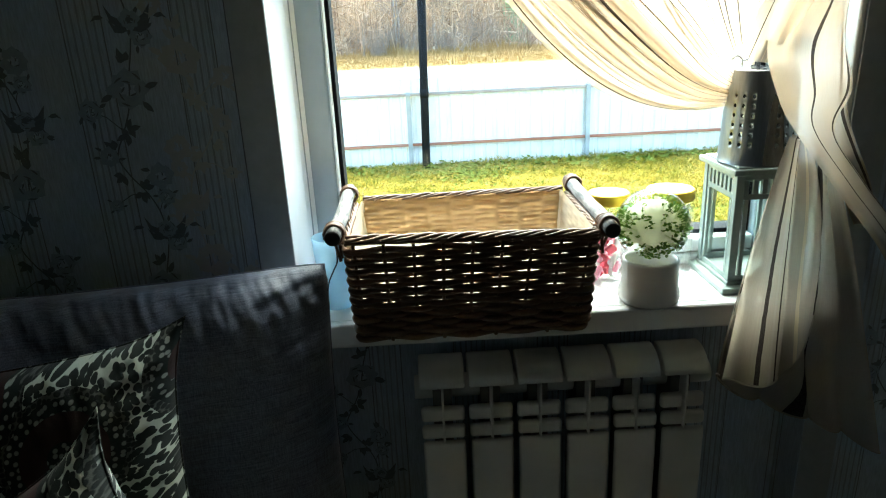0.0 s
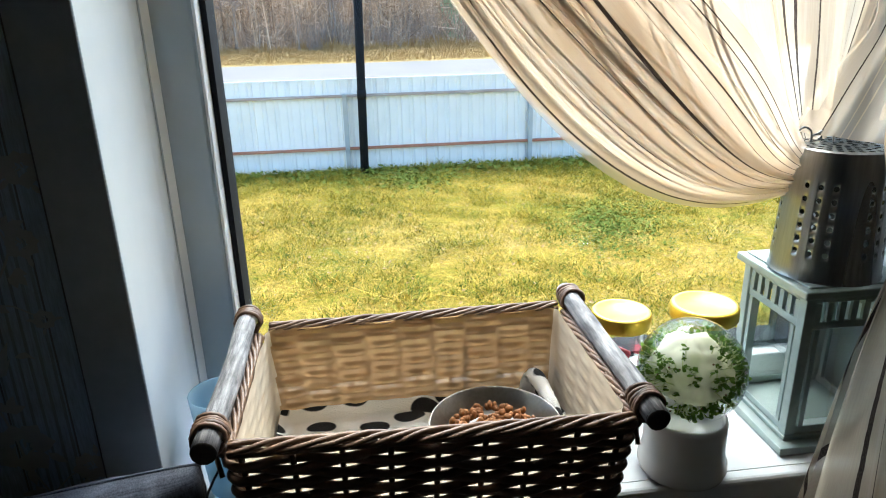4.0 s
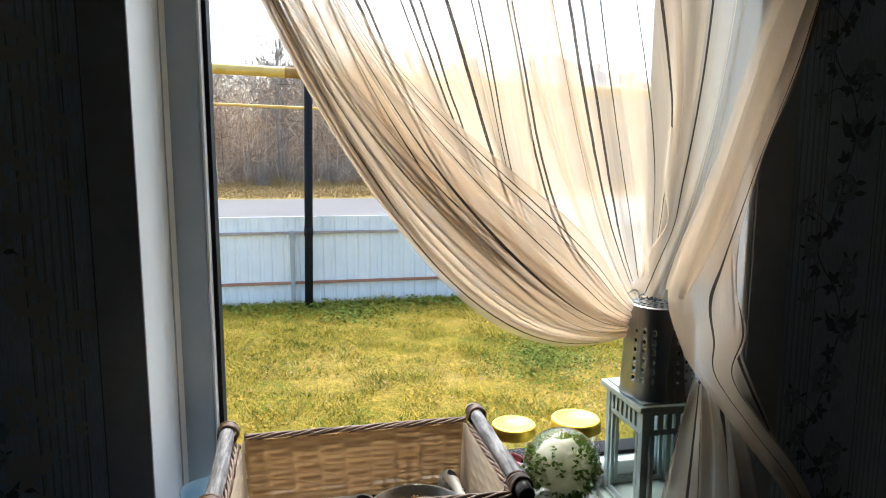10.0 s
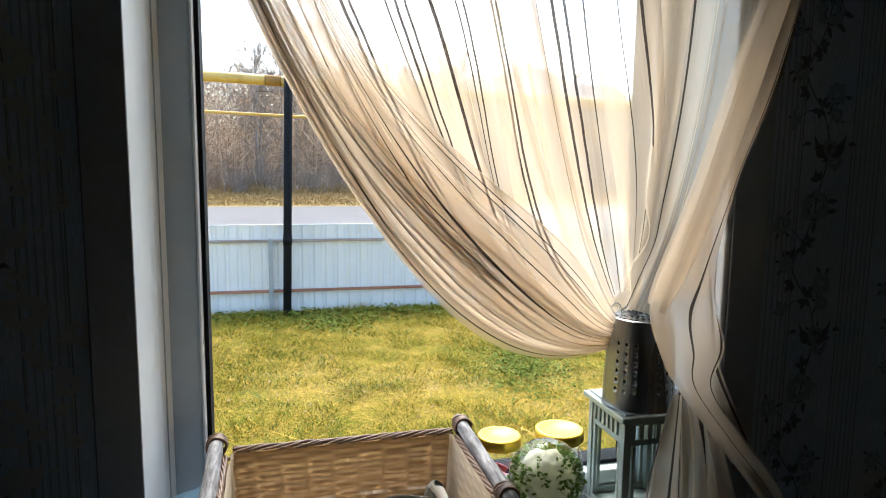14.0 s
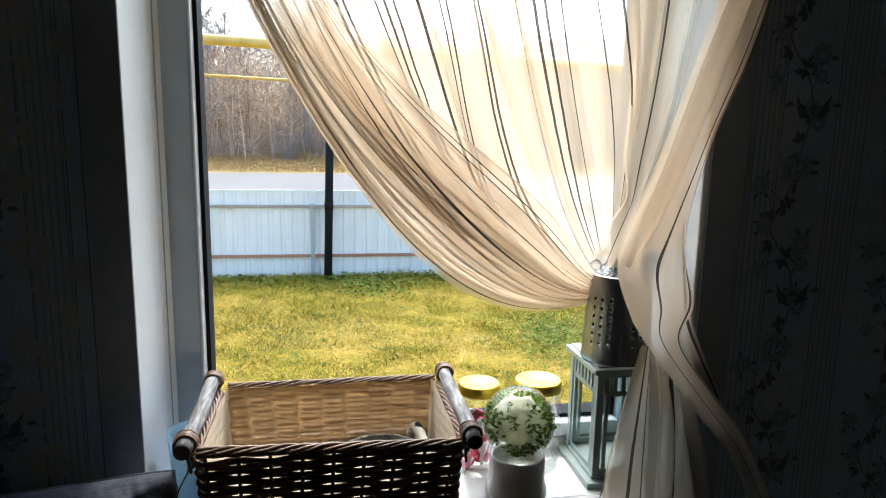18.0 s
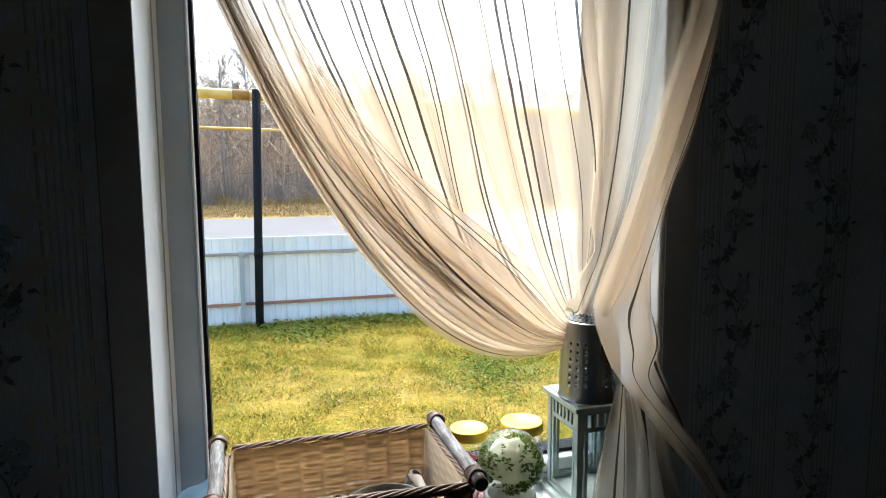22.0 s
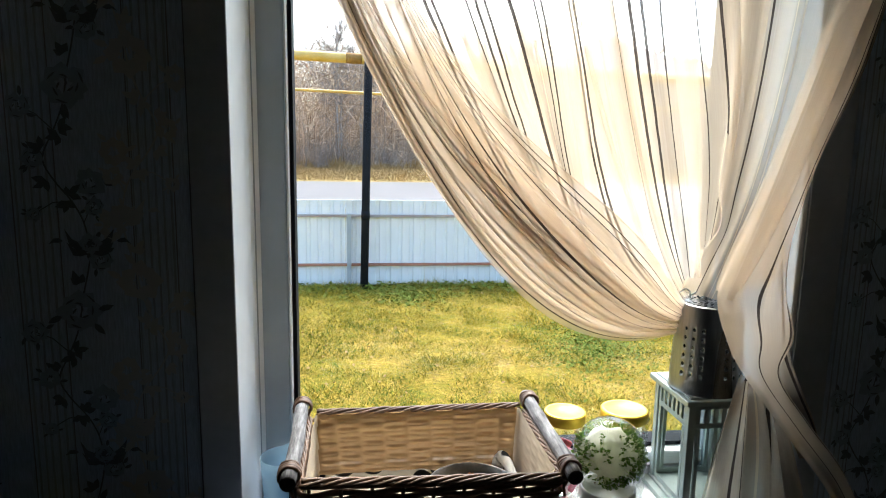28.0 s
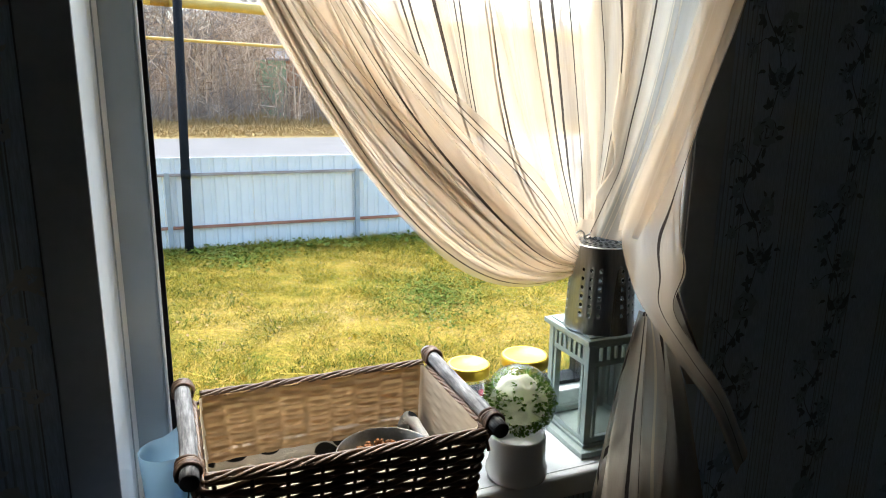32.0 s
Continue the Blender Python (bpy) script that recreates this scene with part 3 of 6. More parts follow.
bm = bmesh.new()
bm.faces.new([bm.verts.new(p) for p in ((GX0, FY0 + 0.036, GZ0), (GX1, FY0 + 0.036, GZ0), (GX1, FY0 + 0.036, GZ1), (GX0, FY0 + 0.036, GZ1))])
pane = part("pane", bm, "pane_glass", window, smooth=False)
pane.visible_shadow = False

# ---------- ground and distance ----------
def ground_sheet():
    bm = bmesh.new()
    xs = sorted(set([-900, -300, -120, -60, 60, 120, 300, 900] + [i * 1.0 for i in range(-40, 41)]))
    ys = sorted(set([WALL + 0.02, 900, 400, 200, 120, 90] + [1 + i * 0.8 for i in range(90)]))
    grid = []
    for x in xs:
        col = []
        for y in ys:
            d = max(0.0, 1 - abs(y - 6) / 10)
            z = GROUND + 0.03 * noise.noise(Vector((x * 0.5, y * 0.5, 0))) * (1 if y < 16 else 0)
            if y > 34:
                z += min((y - 34) * 0.02, 0.6)
            col.append(bm.verts.new((x, y, z)))
        grid.append(col)
    for i in range(len(xs) - 1):
        for j in range(len(ys) - 1):
            bm.faces.new((grid[i][j], grid[i + 1][j], grid[i + 1][j + 1], grid[i][j + 1]))
    return bm


structure("ground", ground_sheet(), "ground_grass", "yellow-green autumn lawn running to a dry leafy verge", "ground", True)
structure("road", box(-300, 300, 19.5, 31.0, GROUND - 0.3, GROUND + 0.06, 0.03), "asphalt", "pale grey asphalt road behind the fence", "road")
structure("house_wall_outside", box(XL - 0.15, XR + 0.15, WALL, WALL + 0.015, GROUND - 0.3, 0.70), "plaster_dark", "outer plinth of the house", "wall")

# ---------- fence ----------
FY, FT, FB = 8.68, 0.51, GROUND - 0.03
fence = thing("fence", (1.0, FY, GROUND), "light grey corrugated metal sheet fence with rusty rails", "fence")


def corrugated(x0, x1, pitch=0.165):
    bm = bmesh.new()
    n = int(round((x1 - x0) / pitch))
    prof = []
    for i in range(n):
        a = x0 + i * pitch
        prof += [(a, 0.0), (a + pitch * 0.55, 0.0), (a + pitch * 0.65, 0.016), (a + pitch * 0.9, 0.016)]
    prof.append((x0 + n * pitch, 0.0))
    rows = []
    for off in (0.0, 0.0025):
        rows.append(([bm.verts.new((x, FY + y + off, FB)) for x, y in prof], [bm.verts.new((x, FY + y + off, FT)) for x, y in prof]))
    for (lo, hi), flip in zip(rows, (False, True)):
        for k in range(len(prof) - 1):
            bm.faces.new((lo[k], lo[k + 1], hi[k + 1], hi[k]))
    for k in range(len(prof) - 1):
        bm.faces.new((rows[0][1][k], rows[0][1][k + 1], rows[1][1][k + 1], rows[1][1][k]))
    return bm


for i in range(-14, 18):
    x0 = -0.21 - 0.05 + i * 1.157
    part("sheet_panel", corrugated(x0, x0 + 1.155), "fence_sheet", fence, smooth=False)
for i in range(-6, 9):
    x = -0.21 + i * 2.58
    part("post", box(x - 0.03, x + 0.03, FY - 0.075, FY - 0.012, GROUND - 0.05, 0.335, 0.004), "fence_post", fence, "grey square steel post", smooth=False)
    part("rail", box(x + 0.031, x + 2.549, FY - 0.045, FY - 0.006, 0.285, 0.322, 0.003), "rail_grey", fence, "grey and rusty steel rail", smooth=False)
    part("top_edge", box(x - 0.0, x + 2.579, FY - 0.004, FY + 0.024, FT, FT + 0.022, 0.003), "pvc_white", fence, "thin white top strip", smooth=False)
    part("rail", box(x + 0.031, x + 2.549, FY - 0.045, FY - 0.006, -0.43, -0.393, 0.003), "rail_rust", fence, "rusty steel rail", smooth=False)

# ---------- gas pipe on its pole ----------
pipe = thing("gas_pipe", (0.0, 8.5, GROUND), "yellow overhead gas pipe on a black steel pole", "pipe")
part("pole", tube([(0.0, 8.44, GROUND - 0.1), (0.028, 8.44, 0.6), (0.07, 8.44, 2.55)], 0.056, 16), "pole_black", pipe, "black round steel pole")
part("sleeve", tube([(0.022, 8.44, 0.28), (0.024, 8.44, 0.40)], 0.062, 16), "pole_black", pipe)
part("pipe_run", tube([(x, 8.57, 2.485 - 0.03 * x) for x in (-14, -6, 0, 6, 12, 18)], 0.070, 18), "pipe_yellow", pipe)
part("rusty_joint", tube([(x, 8.57, 2.485 - 0.03 * x) for x in (-0.24, -0.14, -0.02)], 0.0715, 18), "pipe_rust", pipe, "rust-brown welded joint")
part("clamp", box(0.03, 0.11, 8.44, 8.56, 2.385, 2.41, 0.004), "pole_black", pipe, smooth=False)
thin = thing("thin_gas_pipe", (0, 9.0, 2.05), "thin yellow gas pipe strung behind the pole", "pipe")
part("pipe_run", tube([(x, 9.0, 2.055 - 0.026 * x) for x in (-14, -5, 0, 5, 10, 16)], 0.022, 10), "pipe_yellow", thin)
for x in (-11.5, 12.5):
    part("post", tube([(x, 9.0, GROUND - 0.1), (x, 9.0, 2.03 - 0.026 * x)], 0.03, 10), "pole_black", thin)

# ---------- radiator ----------
RX1, RY, RN = 0.399, -0.05, 6
radiator = thing("radiator", (0.16, 0.0, 0.12), "white aluminium sectional radiator under the sill", "radiator")


def radiator_section(x0):
    w = 0.0785
    # cap with a rounded shoulder falling to the front
    bm = bmesh.new()
    prof = [(0.014, 0.692), (0.014, 0.722), (0.004, 0.7235), (-0.010, 0.7225), (-0.022, 0.719), (-0.032, 0.7135), (-0.040, 0.706), (-0.045, 0.698), (-0.047, 0.689), (-0.038, 0.689), (-0.02, 0.692)]
    a = [bm.verts.new((x0 + 0.002, y, z)) for y, z in prof]
    b = [bm.verts.new((x0 + w - 0.002, y, z)) for y, z in prof]
    n = len(prof)
    for k in range(n):
        bm.faces.new((a[k], a[(k + 1) % n], b[(k + 1) % n], b[k]))
    bm.faces.new(a[::-1])
    bm.faces.new(b)
    bmesh.ops.bevel(bm, geom=[e for e in bm.edges if abs(e.verts[0].co.x - e.verts[1].co.x) < 1e-6], offset=0.003, segments=2, affect="EDGES", profile=0.5)
    part("section_cap", bm, "radiator_enamel", radiator)
    part("front_panel", box(x0 + 0.004, x0 + w - 0.004, RY, RY + 0.010, 0.13, 0.590, 0.005, 3), "radiator_enamel", radiator, smooth=False)
    part("louvre", box(x0 + 0.003, x0 + w - 0.003, RY + 0.004, RY + 0.018, 0.593, 0.617, 0.006, 3), "radiator_enamel", radiator, smooth=False)
    part("louvre", box(x0 + 0.003, x0 + w - 0.003, RY + 0.012, RY + 0.026, 0.6205, 0.647, 0.006, 3), "radiator_enamel", radiator, smooth=False)
    part("rib", box(x0 + w / 2 - 0.0018, x0 + w / 2 + 0.0018, RY - 0.001, RY + 0.06, 0.591, 0.6885, 0.0008), "radiator_enamel", radiator, smooth=False)
    # core is dark grey, not enamel: shade between sections put into its colour
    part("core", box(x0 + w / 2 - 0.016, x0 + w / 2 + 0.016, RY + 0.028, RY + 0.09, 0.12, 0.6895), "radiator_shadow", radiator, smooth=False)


for i in range(RN):
    radiator_section(RX1 - 0.08 * (RN - i) + 0.0008)
for z in (0.18, 0.66):
    part("manifold", tube([(RX1 - 0.08 * RN - 0.006, 0.015, z), (RX1 + 0.02, 0.015, z)], 0.02, 12), "radiator_enamel", radiator)
for x in (0.02, 0.3):
    part("wall_bracket", box(x, x + 0.02, 0.03, 0.0755, 0.655, 0.675), "radiator_enamel", radiator, smooth=False)

# ---------- wicker basket ----------
BX0, BX1, BY0, BY1, BZ0, BZ1 = -0.168, 0.190, -0.116, 0.122, SILL + 0.003, 0.966
basket = thing("wicker_basket", (0.01, 0.0, SILL), "dark brown wicker basket with log handles and cloth lining", "basket")


def ring_path(inset, n, z):
    """Points round the rounded rectangle, each with its outward direction."""
    r = 0.013
    low = 1 - min(max((z - BZ0) / (BZ1 - BZ0), 0.0), 1.0)
    x0, x1, y0, y1 = BX0 + inset + 0.006 * low, BX1 - inset - 0.008 * low, BY0 + inset + 0.026 * low, BY1 - inset - 0.006 * low
    segs = [((x0 + r, y0), (x1 - r, y0)), ((x1, y0 + r), (x1, y1 - r)), ((x1 - r, y1), (x0 + r, y1)), ((x0, y1 - r), (x0, y0 + r))]
    cents = [(x1 - r, y0 + r, -90), (x1 - r, y1 - r, 0), (x0 + r, y1 - r, 90), (x0 + r, y0 + r, 180)]
    raw = []
    for (a, b), (cx, cy, st) in zip(segs, cents):
        L = math.dist(a, b)
        raw.append((L, lambda s, a=a, b=b, L=L: ((a[0] + (b[0] - a[0]) * s / L, a[1] + (b[1] - a[1]) * s / L), Vector((b[1] - a[1], a[0] - b[0], 0)).normalized())))
        raw.append((r * math.pi / 2, lambda s, cx=cx, cy=cy, st=st: ((cx + r * math.cos(radians(st) + s / r), cy + r * math.sin(radians(st) + s / r)), Vector((math.cos(radians(st) + s / r), math.sin(radians(st) + s / r), 0)))))
    total = sum(L for L, _ in raw)
    out = []
    for i in range(n):
        s = total * i / n
        for L, fn in raw:
            if s < L:
                (x, y), nrm = fn(s)
                out.append((Vector((x, y, z)), nrm, total * i / n))
                break
            s -= L
    return out, total


STAKES = 28
ROWS_W, PER = 19, 12
for k in range(ROWS_W):
    z = BZ0 + 0.006 + k * (BZ1 - BZ0 - 0.018) / (ROWS_W - 1)
    pts, around = ring_path(0.0, STAKES * PER, z)
    path = []
    for p, nrm, s in pts:
        ph = s / around * STAKES * math.pi + k * math.pi
        wob = noise.noise(Vector((s * 9, k * 3.1, 0.5)))
        path.append(p + nrm * (0.0042 * math.cos(ph) + 0.0006 * wob) + Vector((0, 0, 0.0013 * wob)))
    part("strand", tube(path, [((0.0056 if k < 9 else 0.0049) if q.y < -0.06 else 0.0034) + 0.0006 * noise.noise(Vector((q.x * 30, q.y * 30, k))) for q in path], 5, closed=True, flat=0.75), "wicker", basket)
for j in range(STAKES):
    lo, hi = ring_path(0.0, STAKES, BZ0)[0][j][0], ring_path(0.0, STAKES, BZ1 - 0.002)[0][j][0]
    part("stake", tube([lo, (lo + hi) / 2, hi], 0.0029, 5), "wicker", basket)
# base of woven slats
for i in range(9):
    y = BY0 + 0.042 + i * (BY1 - BY0 - 0.058) / 8
    part("base_strand", tube([(BX0 + 0.016, y, BZ0 + 0.001), (0.01, y, BZ0 + 0.002), (BX1 - 0.018, y, BZ0 + 0.001)], 0.0035, 5), "wicker", basket)


def braid(a, b, n=3, turns=6, radius=0.0055, strand=0.0036, sag=0.0):
    a, b = Vector(a), Vector(b)
    d = (b - a).normalized()
    side = d.cross(Vector((0, 0, 1))).normalized()
    for q in range(n):
        path = []
        for i in range(turns * 14 + 1):
            f = i / (turns * 14)
            ang = 2 * math.pi * (f * turns * 0.5 + q / n)
            ang += 0.5 * noise.noise(Vector((f * 5, q * 3.7, a.y * 9)))
            path.append(a + (b - a) * f + Vector((0, 0, 0.0012 * noise.noise(Vector((f * 14, q * 2.3, 4))))) + side * radius * math.cos(ang) + Vector((0, 0, radius * 0.8 * math.sin(ang) - sag * math.sin(math.pi * f))))
        part("rim_strand", tube(path, strand, 6), "wicker_light", basket)


braid((BX0 + 0.004, BY0, BZ1 + 0.005), (BX1 - 0.004, BY0, BZ1 - 0.004), 6, 5, 0.0062, 0.0025)
braid((BX0 + 0.010, BY1, BZ1), (BX1 - 0.004, BY1, BZ1 + 0.001), 6, 5, 0.0058, 0.0024)
braid((BX0 - 0.002, BY0 + 0.012, BZ1 - 0.006), (BX0 - 0.002, BY1 - 0.012, BZ1 - 0.004), 5, turns=4, radius=0.0045, strand=0.0026)
braid((BX1 + 0.002, BY0 + 0.012, BZ1 - 0.008), (BX1 + 0.002, BY1 - 0.012, BZ1 - 0.004), 5, turns=4, radius=0.0045, strand=0.0026)
for x, zf, zb in ((-0.180, 0.978, 0.978), (0.203, 0.968, 0.977)):
    ya, yb = -0.128, 0.142
    pts = []
    for i in range(15):
        f = i / 14
        pts.append((x + 0.0014 * math.sin(5 * f + x), ya + (yb - ya) * f, zf + (zb - zf) * f + 0.001 * math.sin(9 * f)))
    log = part("log_handle", tube(pts, [0.0108 + 0.0009 * noise.noise(Vector((x * 7, p[1] * 40, 0))) for p in pts], 14), "log_bark", basket, "grey weathered log handle")
    for y, s in ((ya, -1), (yb, 1)):
        zc = zf if s < 0 else zb
        o = part("log_end", lathe([(0.0, 0.0012), (0.0104, 0.0012), (0.0108, -0.002)], (0, 0, 0), 14), "log_end", log)
        o.data.transform(Matrix.Translation((x, y, zc)) @ Matrix.Rotation(radians(90 if s < 0 else -90), 4, "X"))
    for yc in (ya + 0.028, yb - 0.020):
        f = (yc - ya) / (yb - ya)
        zc = zf + (zb - zf) * f
        for q in range(5):
            yy = yc + (q - 2) * 0.0046
            ring = [(x + 0.0135 * math.cos(a) + 0.001 * math.sin(3 * a + q), yy + 0.0022 * math.sin(a + q), zc + 0.0135 * math.sin(a)) for a in [2 * math.pi * i / 16 for i in range(16)]]
            part("binding", tube(ring, 0.0024, 5, closed=True), "wicker", basket)
        for q in (-1, 1):
            part("binding", tube([(x + q * 0.004, yc + q * 0.006, zc - 0.008), (x * 0.985 + q * 0.003, yc + 0.004, zc - 0.022), (x * 0.965, yc + q * 0.008, zc - 0.04)], 0.0024, 5), "wicker", basket)


def liner():
    """Thin cloth pressed into the weave, so that every strand stands out in it."""
    n, nz = STAKES * 12, 96
    z0, pitch = BZ0 + 0.006, (BZ1 - BZ0 - 0.018) / (ROWS_W - 1)
    grid = []
    for j in range(nz + 1):
        z = BZ0 + 0.006 + j / nz * (BZ1 - BZ0 - 0.004)
        pts, around = ring_path(0.0066, n, z)
        k = round((z - z0) / pitch)
        across = max(0.0, 1 - ((z - z0 - k * pitch) / (pitch * 0.5)) ** 2) ** 0.5
        ring = []
        for p, nrm, s in pts:
            tight = 1.0 if nrm.y > 0.9 else 0.25
            press = 0.0046 * tight * across * max(0.0, -math.cos(s / around * STAKES * math.pi + k * math.pi)) * (0.8 + 0.5 * noise.noise(Vector((s * 40, k * 2.7, 1))))
            sag = 0.0012 * noise.noise(Vector((s * 14, z * 30, 3))) + 0.0008
            ring.append((p - nrm * (press + sag) + Vector((0, 0, 0.002 * noise.noise(Vector((s * 25, 0, 7))) if j == nz else 0)), nrm.y > 0.6))
        grid.append(ring)
    out = []
    for back in (False, True):
        bm = bmesh.new()
        vs = {}
        for j in range(nz):
            for k in range(n):
                q = (k + 1) % n
                if (grid[j][k][1] and grid[j][q][1]) == back:
                    f = []
                    for a, b in ((j, k), (j, q), (j + 1, q), (j + 1, k)):
                        if (a, b) not in vs:
                            vs[a, b] = bm.verts.new(grid[a][b][0])
                        f.append(vs[a, b])
                    bm.faces.new(f)
        out.append(bm)
    return out


sides, back = liner()
# back of the one lining, its backlit tone given as colour
part("back_lining", back, "liner_backlit", basket, "cream lining pressed into the weave, its backlit tan painted in")
part("lining", sides, "liner_cloth", basket, "cream cotton lining")

# ---------- in the basket ----------
def fleece_z(x, y):
    z = 0.853 + 0.004 * noise.noise(Vector((x * 14, y * 14, 2.2))) + 0.003 * noise.noise(Vector((x * 40, y * 40, 5)))
    e = max(abs((x - 0.011) / 0.165), abs((y - 0.003) / 0.105))
    if e > 0.9:
        z += (e - 0.9) * 0.12
    return z


fleece = part("fleece_blanket", sheet(lambda u, v: (Vector((-0.154 + 0.33 * u, -0.094 + 0.202 * v, fleece_z(-0.154 + 0.33 * u, -0.094 + 0.202 * v))), u), 60, 40), "spotted_fleece", None)
tagged(fleece, "white fleece blanket with black spots lining the basket", "blanket")
roll = [spline([(0.146, 0.100, 0.846), (0.145, 0.096, 0.876), (0.150, 0.086, 0.893), (0.157, 0.068, 0.886), (0.163, 0.03, 0.866), (0.166, -0.02, 0.856)], k / 30) for k in range(31)]
bm = tube(roll, [0.0105 + 0.0025 * noise.noise(p * 45) for p in roll], 14, flat=0.8)
fold = part("fleece_fold", bm, "spotted_fleece", None)
tagged(fold, "folded edge of a black-spotted white fleece blanket", "blanket")
BOWL = (0.087, 0.011, 0.859)
bowl = thing("steel_bowl", BOWL, "shallow stainless steel bowl on the spotted blanket", "bowl")
part("dish", lathe([(0.0, 0.0), (0.053, 0.0), (0.063, 0.010), (0.0705, 0.028), (0.072, 0.0285), (0.0725, 0.027), (0.065, 0.009), (0.054, -0.0015), (0.0, -0.0015)], BOWL, 56), "steel_bowl", bowl)
rng = random.Random(4)
bm = bmesh.new()
for i in range(300):
    a, r = rng.uniform(0, 6.283), 0.050 * math.sqrt(rng.random())
    lay = rng.random()
    p = (BOWL[0] + r * math.cos(a), BOWL[1] + r * math.sin(a), BOWL[2] + 0.007 + 0.013 * lay * (1 - (r / 0.068) ** 2) + 0.009 * (r / 0.059) ** 2)
    bmesh.ops.create_icosphere(bm, subdivisions=1, radius=0.0053, matrix=Matrix.Translation(p) @ Euler((rng.random() * 6, rng.random() * 6, 0)).to_matrix().to_4x4() @ Matrix.Diagonal((rng.uniform(0.7, 1.25), rng.uniform(0.6, 1.0), rng.uniform(0.45, 0.75), 1)))
tagged(part("kibble", bm, "kibble", None), "reddish brown dry pet food filling the bowl", "pet food", "", "stuff")

# ---------- measuring cup ----------
CUP = (-0.2085, 0.062, SILL)
cup = thing("plastic_cup", CUP, "pale blue translucent plastic cup with a spout", "cup")


def cup_wall():
    bm = bmesh.new()
    n = 48
    outer, inner = [], []
    for r0, lst in ((0.0, outer), (-0.0016, inner)):
        for j in range(9):
            f = j / 8
            ring = []
            for k in range(n):
                a = 2 * math.pi * k / n
                spout = max(0.0, math.cos(a - 0.9)) ** 10
                r = 0.0255 + 0.0085 * f + r0 + 0.010 * spout * f ** 4
                z = 0.001 + f * 0.122 + (0.016 * spout if j == 8 else 0.006 * spout * f ** 3)
                ring.append(bm.verts.new((CUP[0] + r * math.cos(a), CUP[1] + r * math.sin(a), CUP[2] + z)))
            lst.append(ring)
    for rows in (outer, inner):
        for a, b in zip(rows, rows[1:]):
            for k in range(n):
                bm.faces.new((a[k], a[(k + 1) % n], b[(k + 1) % n], b[k]))
    for k in range(n):
        bm.faces.new((outer[8][k], outer[8][(k + 1) % n], inner[8][(k + 1) % n], inner[8][k]))
    bm.faces.new(outer[0][::-1])
    return bm


part("cup_body", cup_wall(), "blue_plastic", cup)
part("cable", tube([spline([(-0.203, -0.070, 0.880), (-0.199, -0.072, 0.895), (-0.191, -0.076, 0.912), (-0.183, -0.08, 0.93), (-0.181, -0.10, 0.965)], i / 20) for i in range(21)], 0.0012, 6), "cord_black", basket, "thin black cord")

# ---------- jars with gold lids ----------
def jar(at, r, h, fill):
    ob = thing("glass_jar", at, "clear glass jar with a gold screw lid" + fill, "jar", "jars on the sill")
    body = [(0.0, 0.001), (r * 0.9, 0.001), (r * 0.98, 0.006), (r, 0.014), (r, h * 0.72), (r * 0.97, h * 0.80), (r * 0.80, h * 0.87), (r * 0.78, h * 0.9), (r * 0.78, h)]
    part("jar_body", lathe(body, at, 48), "jar_glass", ob)
    rl = r * 0.98
    lid = part("lid", lathe([(0.0, h + 0.004), (rl * 0.8, h + 0.004), (rl * 0.84, h + 0.0055), (rl * 0.95, h + 0.0055), (rl, h + 0.003), (rl, h - 0.011), (rl * 0.97, h - 0.013)], at, 56), "gold_lid", ob, "shiny gold screw lid")
    part("inner_seal", lathe([(0.0, h - 0.001), (rl * 0.9, h - 0.001)], at, 40), "ceramic_white", lid)
    return ob


J1, J2 = (0.262, 0.105, SILL), (0.369, 0.105, SILL)
jar(J1, 0.0365, 0.157, " holding wrapped sweets")
jar(J2, 0.0415, 0.158, " standing by the lantern")
rng = random.Random(9)
for i in range(34):
    a, r = rng.uniform(0, 6.28), 0.022 * math.sqrt(rng.random())
    bm = box(-0.010, 0.010, -0.007, 0.007, -0.005, 0.005, 0.003)
    bmesh.ops.transform(bm, matrix=Matrix.Translation((J1[0] + r * math.cos(a), J1[1] + r * math.sin(a), SILL + 0.010 + i * 0.0029)) @ Euler((rng.random() * 3, rng.random() * 3, rng.random() * 6)).to_matrix().to_4x4(), verts=bm.verts)
    tagged(part("sweet", bm, ("red_paper", "pink_paper", "ceramic_white")[i % 3], None), ("red paper wrapped sweet in the jar", "pink paper wrapped sweet in the jar", "white paper wrapped sweet in the jar")[i % 3], "sweet", "sweets in the jar")

# ---------- globe of sprouts on a white pot ----------
POT = (0.307, 0.010, SILL)
GZ = 0.130
pot = thing("sprout_globe", POT, "glass globe of green sprouts on a white ceramic pot", "planter")
part("pot", lathe([(0.0, 0.001), (0.042, 0.001), (0.047, 0.004), (0.0495, 0.011), (0.0492, 0.019), (0.0465, 0.026), (0.0452, 0.034), (0.0450, 0.070), (0.0438, 0.074), (0.041, 0.075), (0.039, 0.070), (0.038, 0.05), (0.0, 0.05)], POT, 56), "ceramic_white", pot, "white glazed ceramic pot")
GC, GR = Vector((POT[0], POT[1], SILL + GZ)), 0.058
prof = [(GR * math.sin(radians(a)), GZ - GR * math.cos(radians(a))) for a in range(42, 176, 6)] + [(0.0, GZ + GR)]
part("globe", lathe(prof, POT, 64), "globe_glass", pot, "clear glass globe")
prof = [(0.0, GZ + 0.041)] + [(0.0455 * math.sin(radians(a)), GZ + 0.041 * math.cos(radians(a))) for a in range(12, 132, 8)] + [(0.0, GZ - 0.045)]
wool = lathe(prof, POT, 56)
